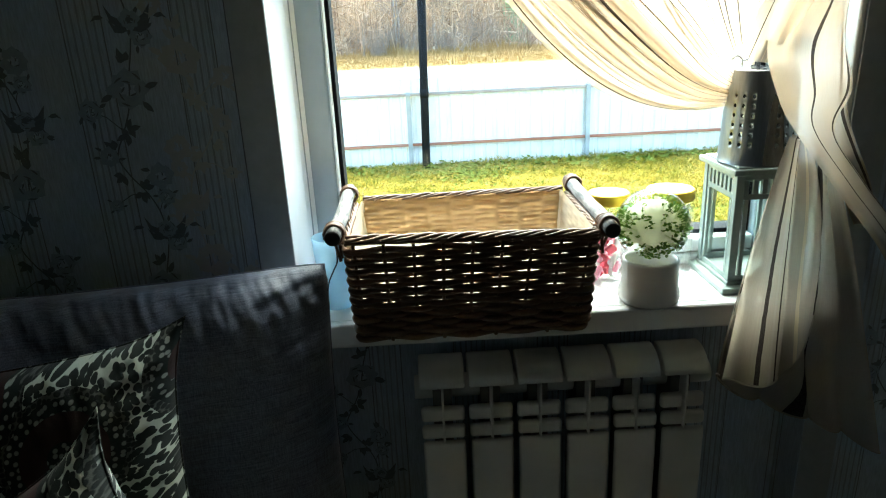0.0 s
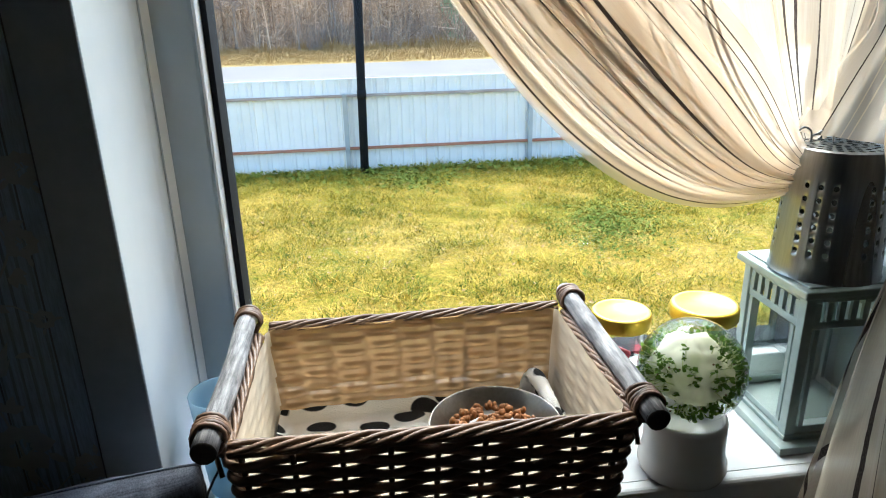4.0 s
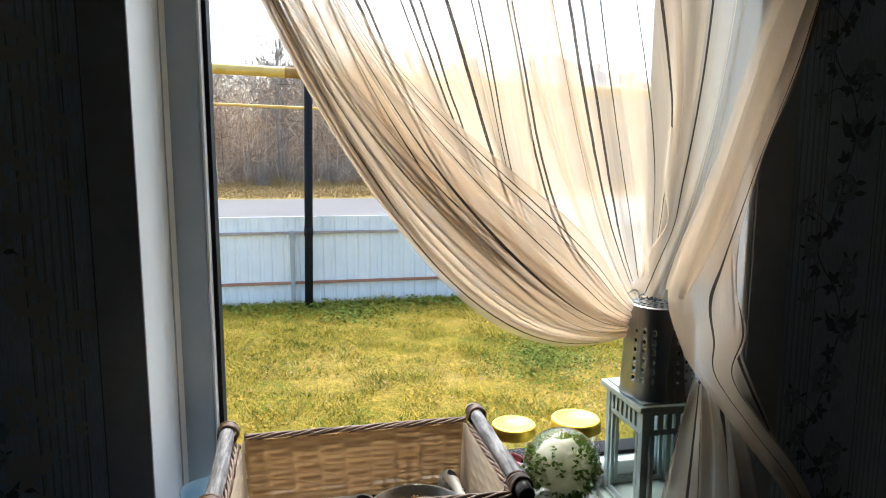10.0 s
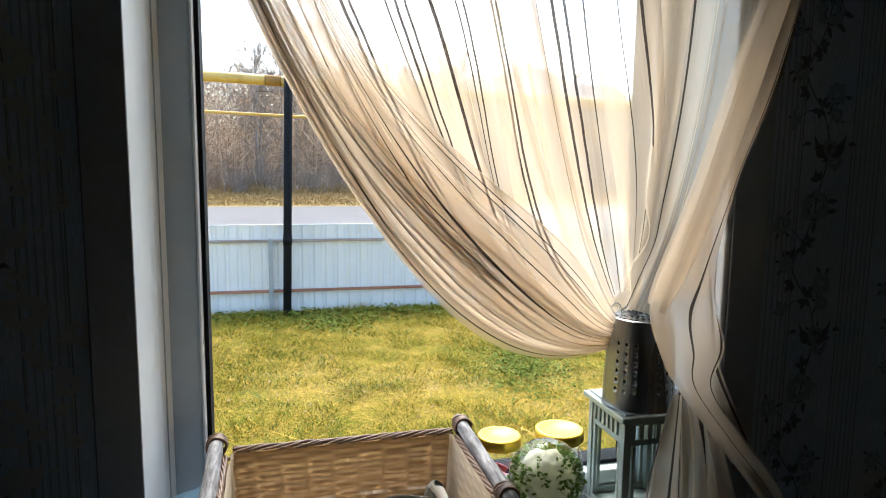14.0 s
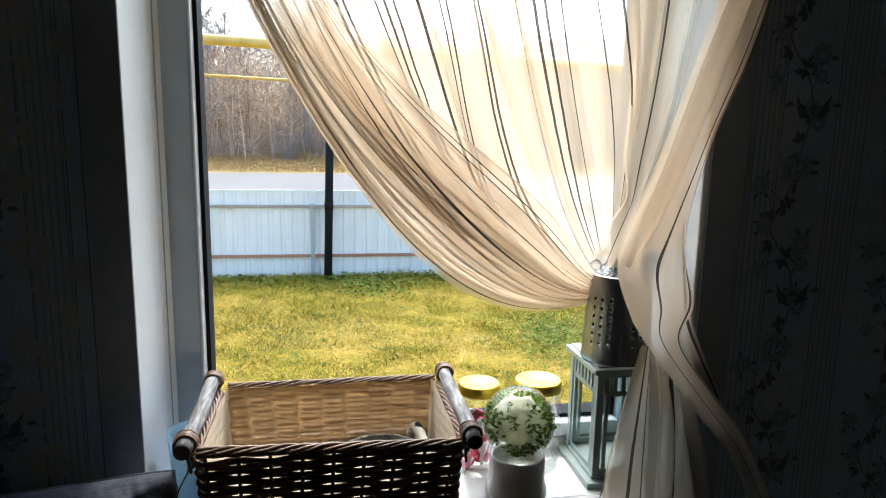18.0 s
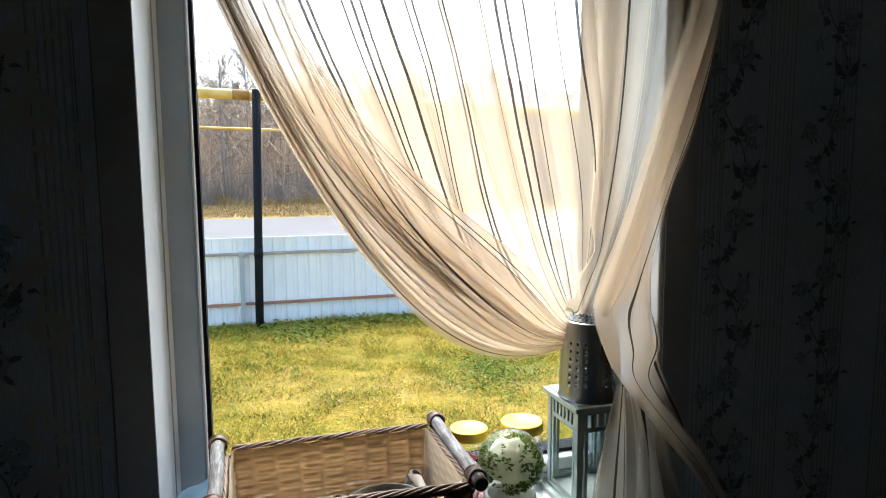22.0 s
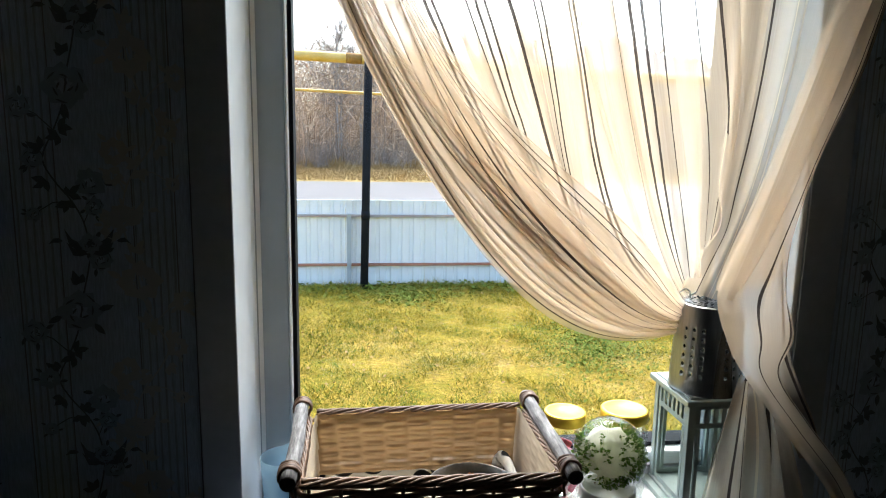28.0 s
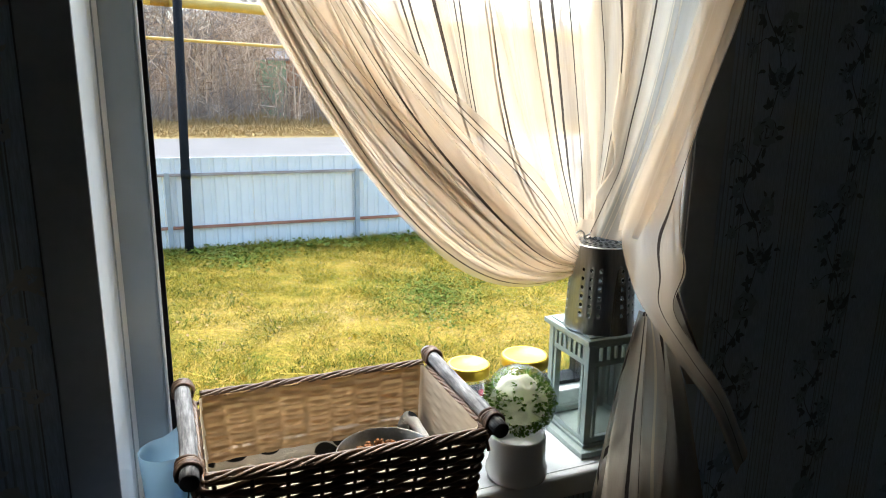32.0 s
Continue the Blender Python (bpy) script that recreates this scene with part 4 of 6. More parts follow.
for q in wool.verts:
    q.co += (q.co - GC) * (0.20 * noise.noise(q.co * 55) + 0.08 * noise.noise(q.co * 150) - 0.05)
part("cotton", wool, "cotton", pot, "damp white cotton wool")
rng = random.Random(21)
stem = bmesh.new()
leaf = bmesh.new()
seed = bmesh.new()
for i in range(640):
    d = Vector((rng.gauss(0, 1), rng.gauss(0, 1), rng.uniform(-0.9, 0.95))).normalized()
    if d.z > 0.68 + 0.3 * noise.noise(d * 3) or noise.noise(d * 4.1 + Vector((0.7, 0.2, 0.4))) < -0.16:
        continue
    root = GC + d * GR * 0.55 * rng.uniform(0.5, 1.0)
    root.z = min(root.z, GC.z - 0.004)
    tip = GC + d * GR * rng.uniform(0.80, 0.96)
    midp = (root + tip) / 2 + Vector((rng.uniform(-1, 1), rng.uniform(-1, 1), rng.uniform(-1, 1))) * 0.006
    if i % 5:
        tube([root, midp, tip], 0.0007, 3, caps=False, bm=stem)
    for s in (0, 1):
        e = Euler((rng.uniform(-0.9, 0.9), rng.uniform(-0.9, 0.9), rng.uniform(0, 6.28))).to_matrix()
        L, W = rng.uniform(0.0035, 0.0078), rng.uniform(0.0018, 0.0038)
        q = [leaf.verts.new(tip + e @ Vector(c)) for c in ((0, 0, 0), (W, L * 0.45, 0.0006), (W * 0.7, L * 0.9, 0), (0, L, -0.0004), (-W * 0.7, L * 0.9, 0), (-W, L * 0.45, 0.0006))]
        leaf.faces.new(q)
    if i % 5 == 0:
        bmesh.ops.create_icosphere(seed, subdivisions=1, radius=0.0013, matrix=Matrix.Translation(GC + d * GR * rng.uniform(0.5, 0.9)))
tagged(part("sprout_stems", stem, "sprout_stem", pot, "pale thin sprout stems"), kind="stuff")
tagged(part("sprout_leaves", leaf, "sprout_leaf", pot, "small green seed leaves", False), kind="stuff")
tagged(part("seed_husks", seed, "seed_brown", pot, "brown seed husks"), kind="stuff")

# ---------- lantern ----------
LX0, LY0, LW, LZ, LH = 0.441, 0.022, 0.133, SILL + 0.001, 0.209
lantern = thing("lantern", (LX0 + LW / 2, LY0 + 0.06, LZ), "pale grey-green metal lantern with glass sides and slotted top", "lantern")
LX1, LY1 = LX0 + LW, LY0 + LW


def lan(name, a, mat="lantern_metal", bev=0.001, label=""):
    return part(name, box(*a, bev), mat, lantern, label, smooth=False)


lan("base_plate", (LX0 - 0.010, LX1 + 0.006, LY0 - 0.012, LY1 + 0.002, LZ, LZ + 0.010))
lan("base_step", (LX0 + 0.002, LX1 - 0.002, LY0 + 0.002, LY1 - 0.002, LZ + 0.0102, LZ + 0.016))
PW = 0.013
for x in (LX0 + 0.004, LX1 - 0.004 - PW):
    for y in (LY0 + 0.004, LY1 - 0.004 - PW):
        lan("corner_post", (x, x + PW, y, y + PW, LZ + 0.0162, LZ + LH - 0.012))
ZF0, ZF1 = LZ + LH - 0.054, LZ + LH - 0.012
for side in range(4):
    for zz in ((LZ + 0.0164, LZ + 0.026), (ZF0, ZF0 + 0.009), (ZF1 - 0.009, ZF1)):
        if side < 2:
            y = (LY0 + 0.006, LY1 - 0.010)[side]
            lan("cross_bar", (LX0 + 0.0175, LX1 - 0.0175, y, y + 0.004, zz[0], zz[1]))
        else:
            x = (LX0 + 0.006, LX1 - 0.010)[side - 2]
            lan("cross_bar", (x, x + 0.004, LY0 + 0.0175, LY1 - 0.0175, zz[0], zz[1]))
    for k in range(7):
        f = 0.0178 + (LW - 0.0356 - 0.0075) * k / 6
        if side < 2:
            y = (LY0 + 0.006, LY1 - 0.010)[side]
            lan("slat", (LX0 + f, LX0 + f + 0.0075, y, y + 0.004, ZF0 + 0.0092, ZF1 - 0.0092), bev=0)
        else:
            x = (LX0 + 0.006, LX1 - 0.010)[side - 2]
            lan("slat", (x, x + 0.004, LY0 + f, LY0 + f + 0.0075, ZF0 + 0.0092, ZF1 - 0.0092), bev=0)
    if side < 2:
        y = (LY0 + 0.0075, LY1 - 0.009)[side]
        g = (LX0 + 0.0176, LX1 - 0.0176, y, y + 0.0015, LZ + 0.0262, ZF0 - 0.0002)
    else:
        x = (LX0 + 0.0075, LX1 - 0.009)[side - 2]
        g = (x, x + 0.0015, LY0 + 0.0176, LY1 - 0.0176, LZ + 0.0262, ZF0 - 0.0002)
    bm = bmesh.new()
    a, b, c, d, e, h = g
    bm.faces.new([bm.verts.new(p) for p in (((a, c, e), (b, c, e), (b, c, h), (a, c, h)) if side < 2 else ((a, c, e), (a, d, e), (a, d, h), (a, c, h)))])
    o = part("pane", bm, "lantern_glass", lantern, "clear glass pane", smooth=False)
    o.visible_shadow = False
    for q in (0.021, LW - 0.027):
        if side < 2:
            lan("pane_frame", (LX0 + q, LX0 + q + 0.006, y - 0.002, y + 0.0035, LZ + 0.0264, ZF0 - 0.0004), bev=0)
        else:
            lan("pane_frame", (x - 0.002, x + 0.0035, LY0 + q, LY0 + q + 0.006, LZ + 0.0264, ZF0 - 0.0004), bev=0)
lan("roof_plate", (LX0 - 0.005, LX1 + 0.005, LY0 - 0.005, LY1 + 0.003, LZ + LH - 0.0118, LZ + LH - 0.002), bev=0.002)
lan("roof_step", (LX0 + 0.004, LX1 - 0.004, LY0 + 0.004, LY1 - 0.004, LZ + LH - 0.0018, LZ + LH + 0.0008), bev=0.001)

# ---------- perforated steel can ----------
CAN = (0.497, 0.078, LZ + LH + 0.0012)
can = thing("cutlery_can", CAN, "perforated brushed steel cutlery can turned upside down", "can")
CH, CR0, CR1 = 0.146, 0.0595, 0.0525


def can_wall():
    bm = bmesh.new()
    cols = 45
    zs = [0.0, 0.004, 0.0255, 0.0405, 0.0555, 0.0705, 0.0855, 0.1005, 0.1155, CH - 0.003, CH]
    hole_rows = {2, 3, 4, 5, 6, 7}
    turn = radians(-164)

    def P(a, z, dr=0.0):
        r = CR0 + (CR1 - CR0) * z / CH + dr
        if z < 0.002:
            r += 0.0012
        return (CAN[0] + r * math.cos(a), CAN[1] + r * math.sin(a), CAN[2] + z)
    cache = {}

    def V(a, z):
        key = (round(a % (2 * math.pi), 5), round(z, 5))
        if key not in cache:
            cache[key] = bm.verts.new(P(a, z))
        return cache[key]
    da = 2 * math.pi / cols
    for i in range(cols):
        a0, a1 = turn + i * da, turn + (i + 1) * da
        am = (a0 + a1) / 2
        for j in range(len(zs) - 1):
            z0, z1 = zs[j], zs[j + 1]
            zm = (z0 + z1) / 2
            out = [V(a0, z0), V(am, z0), V(a1, z0), V(a1, zm), V(a1, z1), V(am, z1), V(a0, z1), V(a0, zm)]
            if j in hole_rows and i % 9 in (0, 2, 4):
                rr = 0.0034
                inn = []
                for (u, w) in ((-0.7, -0.7), (0, -1), (0.7, -0.7), (1, 0), (0.7, 0.7), (0, 1), (-0.7, 0.7), (-1, 0)):
                    inn.append(bm.verts.new(P(am + u * rr / CR0, zm + w * rr)))
                back = [bm.verts.new(Vector(v.co) + (Vector((CAN[0], CAN[1], v.co.z)) - Vector(v.co)).normalized() * 0.001) for v in inn]
                for k in range(8):
                    q = (k + 1) % 8
                    bm.faces.new((out[k], out[q], inn[q], inn[k]))
                    bm.faces.new((inn[k], inn[q], back[q], back[k]))
            else:
                bm.faces.new(out)
    return bm


part("wall", can_wall(), "steel", can)


def can_top():
    bm = bmesh.new()
    z = CAN[2] + CH + 0.0004
    n = 40
    rim0 = [bm.verts.new((CAN[0] + CR1 * math.cos(2 * math.pi * k / n), CAN[1] + CR1 * math.sin(2 * math.pi * k / n), z - 0.0004)) for k in range(n)]
    rim1 = [bm.verts.new((CAN[0] + 0.0485 * math.cos(2 * math.pi * k / n), CAN[1] + 0.0485 * math.sin(2 * math.pi * k / n), z + 0.001)) for k in range(n)]
    for k in range(n):
        bm.faces.new((rim0[k], rim0[(k + 1) % n], rim1[(k + 1) % n], rim1[k]))
    # rings of round holes
    cells = [(0.006, 0.0158, 8), (0.0158, 0.0266, 14), (0.0266, 0.0374, 20), (0.0374, 0.0485, 26)]
    for r0, r1, m_ in cells:
        for k in range(m_):
            a0, a1 = 2 * math.pi * k / m_, 2 * math.pi * (k + 1) / m_
            am, rm = (a0 + a1) / 2, (r0 + r1) / 2
            pt = lambda r, a: (CAN[0] + r * math.cos(a), CAN[1] + r * math.sin(a), z + 0.001)
            out = [bm.verts.new(pt(r, a)) for r, a in ((r0, a0), (r0, am), (r0, a1), (rm, a1), (r1, a1), (r1, am), (r1, a0), (rm, a0))]
            rr = 0.0034
            inn = [bm.verts.new(pt(rm + w * rr, am + u * rr / rm)) for u, w in ((-0.7, -0.7), (0, -1), (0.7, -0.7), (1, 0), (0.7, 0.7), (0, 1), (-0.7, 0.7), (-1, 0))]
            for q in range(8):
                bm.faces.new((out[q], out[(q + 1) % 8], inn[(q + 1) % 8], inn[q]))
    c = [bm.verts.new((CAN[0] + 0.006 * math.cos(2 * math.pi * k / 8), CAN[1] + 0.006 * math.sin(2 * math.pi * k / 8), z + 0.001)) for k in range(8)]
    bm.faces.new(c)
    return bm


part("top", can_top(), "steel", can, smooth=False)
for x, y in ((0.468, 0.095), (0.488, 0.085)):
    part("wire_hook", tube([spline([(x, y, CAN[2] + CH + 0.003), (x - 0.001, y, CAN[2] + CH + 0.014), (x - 0.010, y, CAN[2] + CH + 0.020), (x - 0.019, y, CAN[2] + CH + 0.014), (x - 0.026, y, CAN[2] + CH + 0.012)], i / 16) for i in range(17)], 0.0012, 6), "steel", can, "bent steel wire hook")

# ---------- curtain ----------
curtain = thing("curtain", (0.2, -0.03, 2.1), "sheer cream curtain with dark woven stripes gathered to one side", "curtain")
V3 = Vector


def main_base(u, v):
    p0 = V3((-0.31, -0.03, 2.1)).lerp(V3((0.50, -0.03, 2.1)), u)
    p1 = V3((-0.10, -0.03, 1.46)).lerp(V3((0.50, -0.02, 1.75)), u)
    p2 = V3((0.115, -0.01, 1.062)).lerp(V3((0.50, 0.02, 1.42)), max(u, 0.0) ** 0.9)
    p3 = V3((0.450, 0.122, 1.098)).lerp(V3((0.505, 0.118, 1.185)), u)
    return bezier(p0, p1, p2, p3, v)


def smooth_step(x):
    x = min(max(x, 0.0), 1.0)
    return x * x * (3 - 2 * x)


def hang(u, v):
    """Where a thread at u of the heading lies across the gathered cloth: the middle hangs straighter, the edges spread."""
    s = smooth_step((v - 0.34) * 2.4)
    u += s * (-0.13 * math.exp(-((u - 0.41) / 0.11) ** 2) + 0.10 * math.exp(-((u - 0.84) / 0.09) ** 2) + 0.045 * math.exp(-((u - 0.04) / 0.05) ** 2) * smooth_step(u * 40))
    return u


def main_sheet(u, v):
    """Hanging cloth in broad soft pleats that crowd towards the tie."""
    ph = 2 * math.pi * (6.2 * u + 0.7 * noise.noise(V3((u * 4.5, v * 0.7, 4))) + 0.2 * noise.noise(V3((u * 11, v * 1.6, 6))))
    deep = max(0.15, 0.75 + 1.2 * noise.noise(V3((u * 6, v * 0.9, 1))))
    fold = (0.021 + 0.020 * smooth_step(v * 1.3)) * deep * smooth_step(u * 9) * smooth_step((1 - u) * 9) * (1 - 0.62 * smooth_step((u - 0.22) * 3.5))
    p = main_base(min(max(hang(u, v) + fold * math.sin(ph), 0.0), 1.0), v)
    amp = (0.012 * (1 - v) ** 0.6 + 0.008) * deep
    p.y += amp * math.cos(ph) + 0.006 * v * noise.noise(V3((u * 26, v * 5, 9)))
    p.z += 0.004 * v * math.cos(ph)
    return p, u


part("main_sheet", sheet(main_sheet, 300, 90), "voile", curtain)


def inner_sheet(u, v):
    """The second width of cloth hanging close behind, with pleats of its own."""
    ph = 2 * math.pi * (4.8 * u + 0.6 * noise.noise(V3((u * 4, v * 0.7, 54))) + 0.2 * noise.noise(V3((u * 9, v * 1.4, 56))))
    deep = max(0.2, 0.7 + 0.9 * noise.noise(V3((u * 5, v, 51))))
    fold = (0.022 + 0.020 * smooth_step(v * 1.3)) * deep * smooth_step(u * 9) * smooth_step((1 - u) * 9)
    p = main_base(min(max(0.012 + 0.62 * u + 0.6 * fold * math.sin(ph), 0.0), 1.0), v)
    p.y += 0.026 * (1 - 0.55 * v) + (0.010 * (1 - v) + 0.006) * deep * math.cos(ph)
    return p, 12.0 + u


part("inner_sheet", sheet(inner_sheet, 240, 80), "voile", curtain)


def swag_fold(top, tie, dy, sag, shift, belly):
    """A fold of the leading half that runs the whole length, widens into the pouch and is drawn in again at the tie."""
    def fn(u, v):
        s = smooth_step((v - 0.25) * 1.7)
        a, b = top[0] + (tie[0] - top[0]) * s, top[1] + (tie[1] - top[1]) * s
        w = a + (b - a) * u
        q = main_base(min(max(w, 0.0), 1.0), v)
        out = math.sin(math.pi * smooth_step((v - 0.30) * 1.42))
        curl = 0.75 * math.sin(2 * math.pi * (2.6 * u + 0.40 * noise.noise(V3((u * 3, v * 2.2, shift * 9))))) + 0.45 * math.sin(2 * math.pi * (5.5 * u + 0.6 * noise.noise(V3((u * 4, v * 2.6, shift * 5)))))
        q.y += dy * (0.35 + 0.65 * smooth_step(v * 1.5)) - belly * out * math.sin(math.pi * u) + 0.010 * curl * (0.3 + out)
        q.z -= sag * out * (1 - u)
        q.x += 0.013 * curl * out
        return q, shift + u
    return fn


for k in range(3):
    part("leading_edge", sheet(lambda u, v, k=k: (main_base((0.030 - 0.004 * k) * u, v) + V3((0.0, -0.007 - 0.004 * k - 0.004 * math.sin(3.1 * u), 0.0)), 1.2 + 0.02 * u), 6, 90), "voile", curtain, "doubled hem")
part("swag_fold", sheet(swag_fold((0.0, 0.055), (0.0, 0.30), -0.022, 0.008, 7.0, 0.020), 60, 100), "voile", curtain)
part("swag_fold", sheet(swag_fold((0.10, 0.13), (0.09, 0.47), -0.030, 0.004, 8.0, 0.034), 70, 100), "voile", curtain)
part("swag_fold", sheet(swag_fold((0.035, 0.06), (0.02, 0.44), 0.018, 0.010, 10.0, 0.0), 50, 90), "voile", curtain)
part("swag_fold", sheet(swag_fold((0.012, 0.05), (0.03, 0.26), -0.030, 0.002, 19.0, 0.026), 50, 90), "voile", curtain)
part("swag_fold", sheet(swag_fold((0.055, 0.10), (0.20, 0.42), 0.010, -0.004, 20.0, 0.010), 50, 90), "voile", curtain)


def pleat(mid, wide, dy, seed):
    """One pleat of the hanging cloth laid double: it keeps to its threads and narrows towards the tie."""
    def fn(u, v):
        w = wide * (0.55 + 0.45 * math.sin(math.pi * min(v * 1.25, 1.0))) * (1 + 0.5 * noise.noise(V3((v * 2.2, seed, 0.3))))
        c = mid + 0.014 * noise.noise(V3((v * 1.8, seed, 7.1)))
        q = main_base(min(max(hang(c + w * (u - 0.5), v), 0.0), 1.0), v)
        q.y += dy * (1 - 0.4 * v) - 0.006 * math.sin(math.pi * u)
        return q, 21.0 + seed + 0.2 * u
    return fn


for k, (mid, wide) in enumerate(((0.098, 0.030), (0.150, 0.040), (0.222, 0.036), (0.350, 0.046), (0.442, 0.034), (0.592, 0.044), (0.722, 0.060), (0.905, 0.050))):
    part("pleat", sheet(pleat(mid, wide, (-0.022, 0.024)[k % 2], k), 10, 80), "voile", curtain)


def back_sheet(u, v):
    """The straight width behind, drawn in to the tie from the far side."""
    top = V3((0.455, 0.01, 2.1)).lerp(V3((0.69, -0.028, 2.1)), u)
    mid = V3((0.462, 0.01, 1.55)).lerp(V3((0.655, -0.028, 1.55)), u)
    low = V3((0.490, 0.03, 1.37)).lerp(V3((0.565, 0.0, 1.33)), u)
    end = V3((0.455, 0.112, 1.170)).lerp(V3((0.515, 0.03, 1.165)), u)
    p = bezier(top, mid, low, end, v)
    ph = u * 2 * math.pi * 2.6 + 1.2 * noise.noise(V3((u * 3, v, 40)))
    amp = 0.011 * (1 - v) + 0.004
    p.y += amp * math.sin(ph + noise.noise(V3((u * 3, v * 2, 14))))
    p.x += 0.3 * amp * math.cos(ph)
    pinch = math.exp(-((v - 0.80) / 0.07) ** 2) * math.exp(-(u / 0.22) ** 2)
    p.y -= 0.018 * pinch
    p.x += 0.014 * pinch
    return p, 2.0 + u


part("back_sheet", sheet(back_sheet, 80, 80), "voile", curtain)
IN = [(0.645, -0.05, 2.1), (0.612, -0.052, 1.75), (0.548, -0.055, 1.545), (0.490, -0.058, 1.37), (0.438, -0.060, 1.245), (0.428, -0.060, 1.19), (0.446, -0.060, 1.135), (0.472, -0.062, 1.088), (0.548, -0.066, 0.992), (0.634, -0.070, 0.885), (0.70, -0.07, 0.76)]
OUT = [(0.712, -0.04, 2.1), (0.680, -0.04, 1.75), (0.642, -0.04, 1.545), (0.584, -0.04, 1.40), (0.554, -0.042, 1.28), (0.550, -0.044, 1.20), (0.560, -0.046, 1.135), (0.542, -0.048, 1.076), (0.592, -0.052, 1.003), (0.658, -0.056, 0.922), (0.722, -0.056, 0.81)]


def side_sheet(u, v):
    """The near bunch: one broad plain fold over a striped one, crossing in front of the can and swinging out below it."""
    p = spline(IN, v).lerp(spline(OUT, v), u)
    low = smooth_step((v - 0.45) * 5)
    ph = u * 2 * math.pi * (1.3 - 0.4 * low) + 0.8 * noise.noise(V3((u * 1.5, v * 2.5, 24)))
    amp = 0.009 * (1 - 0.4 * low)
    p.y += amp * math.sin(ph) - 0.012 * math.sin(math.pi * u)
    p.x += 0.5 * amp * math.cos(ph) * math.sin(math.pi * u) ** 0.5
    crease = math.exp(-((v - 0.46) / 0.07) ** 2)
    p.y += 0.006 * crease * math.sin(u * 19 + 2 * v)
    return p, 3.0 + u + (0.05 + 0.55 * smooth_step((v - 0.33) * 6)) * u * (1 - u)


part("side_sheet", sheet(side_sheet, 70, 140), "voile", curtain)


def plain_fold(turn):
    """The turned-back edge lying over the near bunch above the tie, in several thicknesses."""
    def fn(u, v):
        f = 0.48 * v
        wide = (0.50 - 0.06 * turn) * (1 - 0.25 * v - 0.68 * v ** 6)
        w = (0.02 + 0.03 * turn) + wide * u
        p = spline(IN, f).lerp(spline(OUT, f), w)
        return p + V3((0.004 * math.sin(9 * v + turn), -0.014 - 0.005 * turn - 0.008 * math.sin(math.pi * u), 0.0)), 13.0 + turn + 0.2 * u
    return fn


for turn in (0, 1):
    part("plain_fold", sheet(plain_fold(turn), 16, 80), "voile", curtain, "turned-back edge")


def bunch_layer(k):
    """Further thicknesses of the near bunch, between the rail and the tie."""
    def fn(u, v):
        f = 0.47 * v
        p = spline(IN, f).lerp(spline(OUT, f), 0.04 + (0.92 - 0.05 * k) * u)
        ph = 2 * math.pi * ((1.7 + 0.6 * k) * u + 0.5 * noise.noise(V3((u * 2, v * 2, 70 + k))))
        amp = 0.006 * math.sin(math.pi * u)
        return p + V3((0.8 * amp * math.cos(ph), 0.010 + 0.008 * k + amp * math.sin(ph), 0.0)), 16.0 + k + 0.3 * u
    return fn


for k in (0, 1):
    part("bunch_layer", sheet(bunch_layer(k), 40, 80), "voile", curtain)


def under_flap(u, v):
    """The far edge of the bunch, hanging straight past the tie and then swinging out behind the near one."""
    a = spline([(0.500, -0.020, 1.36), (0.508, -0.022, 1.25), (0.510, -0.024, 1.15), (0.520, -0.026, 1.08), (0.552, -0.028, 1.02), (0.585, -0.03, 0.965), (0.61, -0.03, 0.92)], v)
    b = spline([(0.548, -0.014, 1.34), (0.556, -0.014, 1.25), (0.572, -0.014, 1.15), (0.580, -0.016, 1.10), (0.604, -0.018, 1.045), (0.632, -0.02, 0.99), (0.65, -0.02, 0.945)], v)
    p = a.lerp(b, u)
    p.y += 0.007 * math.sin(u * 13 + 2.0 * noise.noise(V3((u, v * 3, 44))))
    return p, 5.0 + u


part("under_flap", sheet(under_flap, 40, 70), "voile", curtain)


def tail(layer):
    """The loose end below the can: a short doubled piece in front of the long one."""
    def fn(u, v):
        if layer == 0:
            a = V3((0.480, -0.046, 1.07)).lerp(V3((0.512, -0.044, 1.06)), u)
            b = V3((0.440, -0.058, 0.96)).lerp(V3((0.555, -0.052, 0.98)), u)
            hem = spline([(0.398, -0.075, 0.692), (0.432, -0.085, 0.688), (0.470, -0.085, 0.690), (0.497, -0.080, 0.692), (0.518, -0.072, 0.730), (0.546, -0.066, 0.787)], u)
        else:
            a = V3((0.492, -0.040, 1.07)).lerp(V3((0.545, -0.032, 1.06)), u)
            b = V3((0.452, -0.048, 0.95)).lerp(V3((0.60, -0.04, 0.95)), u)
            hem = spline([(0.400, -0.066, 0.690), (0.463, -0.062, 0.642), (0.553, -0.060, 0.602), (0.615, -0.060, 0.570), (0.695, -0.056, 0.523)], u)
        c = b.lerp(hem, 0.5) + V3((-0.006, 0, 0))
        p = bezier(a, b, c, hem, v)
        ph = u * 2 * math.pi * (2.2 + 1.6 * layer) + 1.3 * noise.noise(V3((u * 3, v * 2, 30 + layer)))
        amp = 0.004 + 0.011 * v * (1.0 if layer else 0.6)
        p.y += amp * math.sin(ph) + 0.010 * layer
        p.x += 0.45 * amp * math.cos(ph)
        across = u + (0.55 * v * (1 - u) if layer else 0.0)
        return p, (4.0 + 0.4 * across if layer == 0 else 4.4 + 0.4 * across)
    return fn


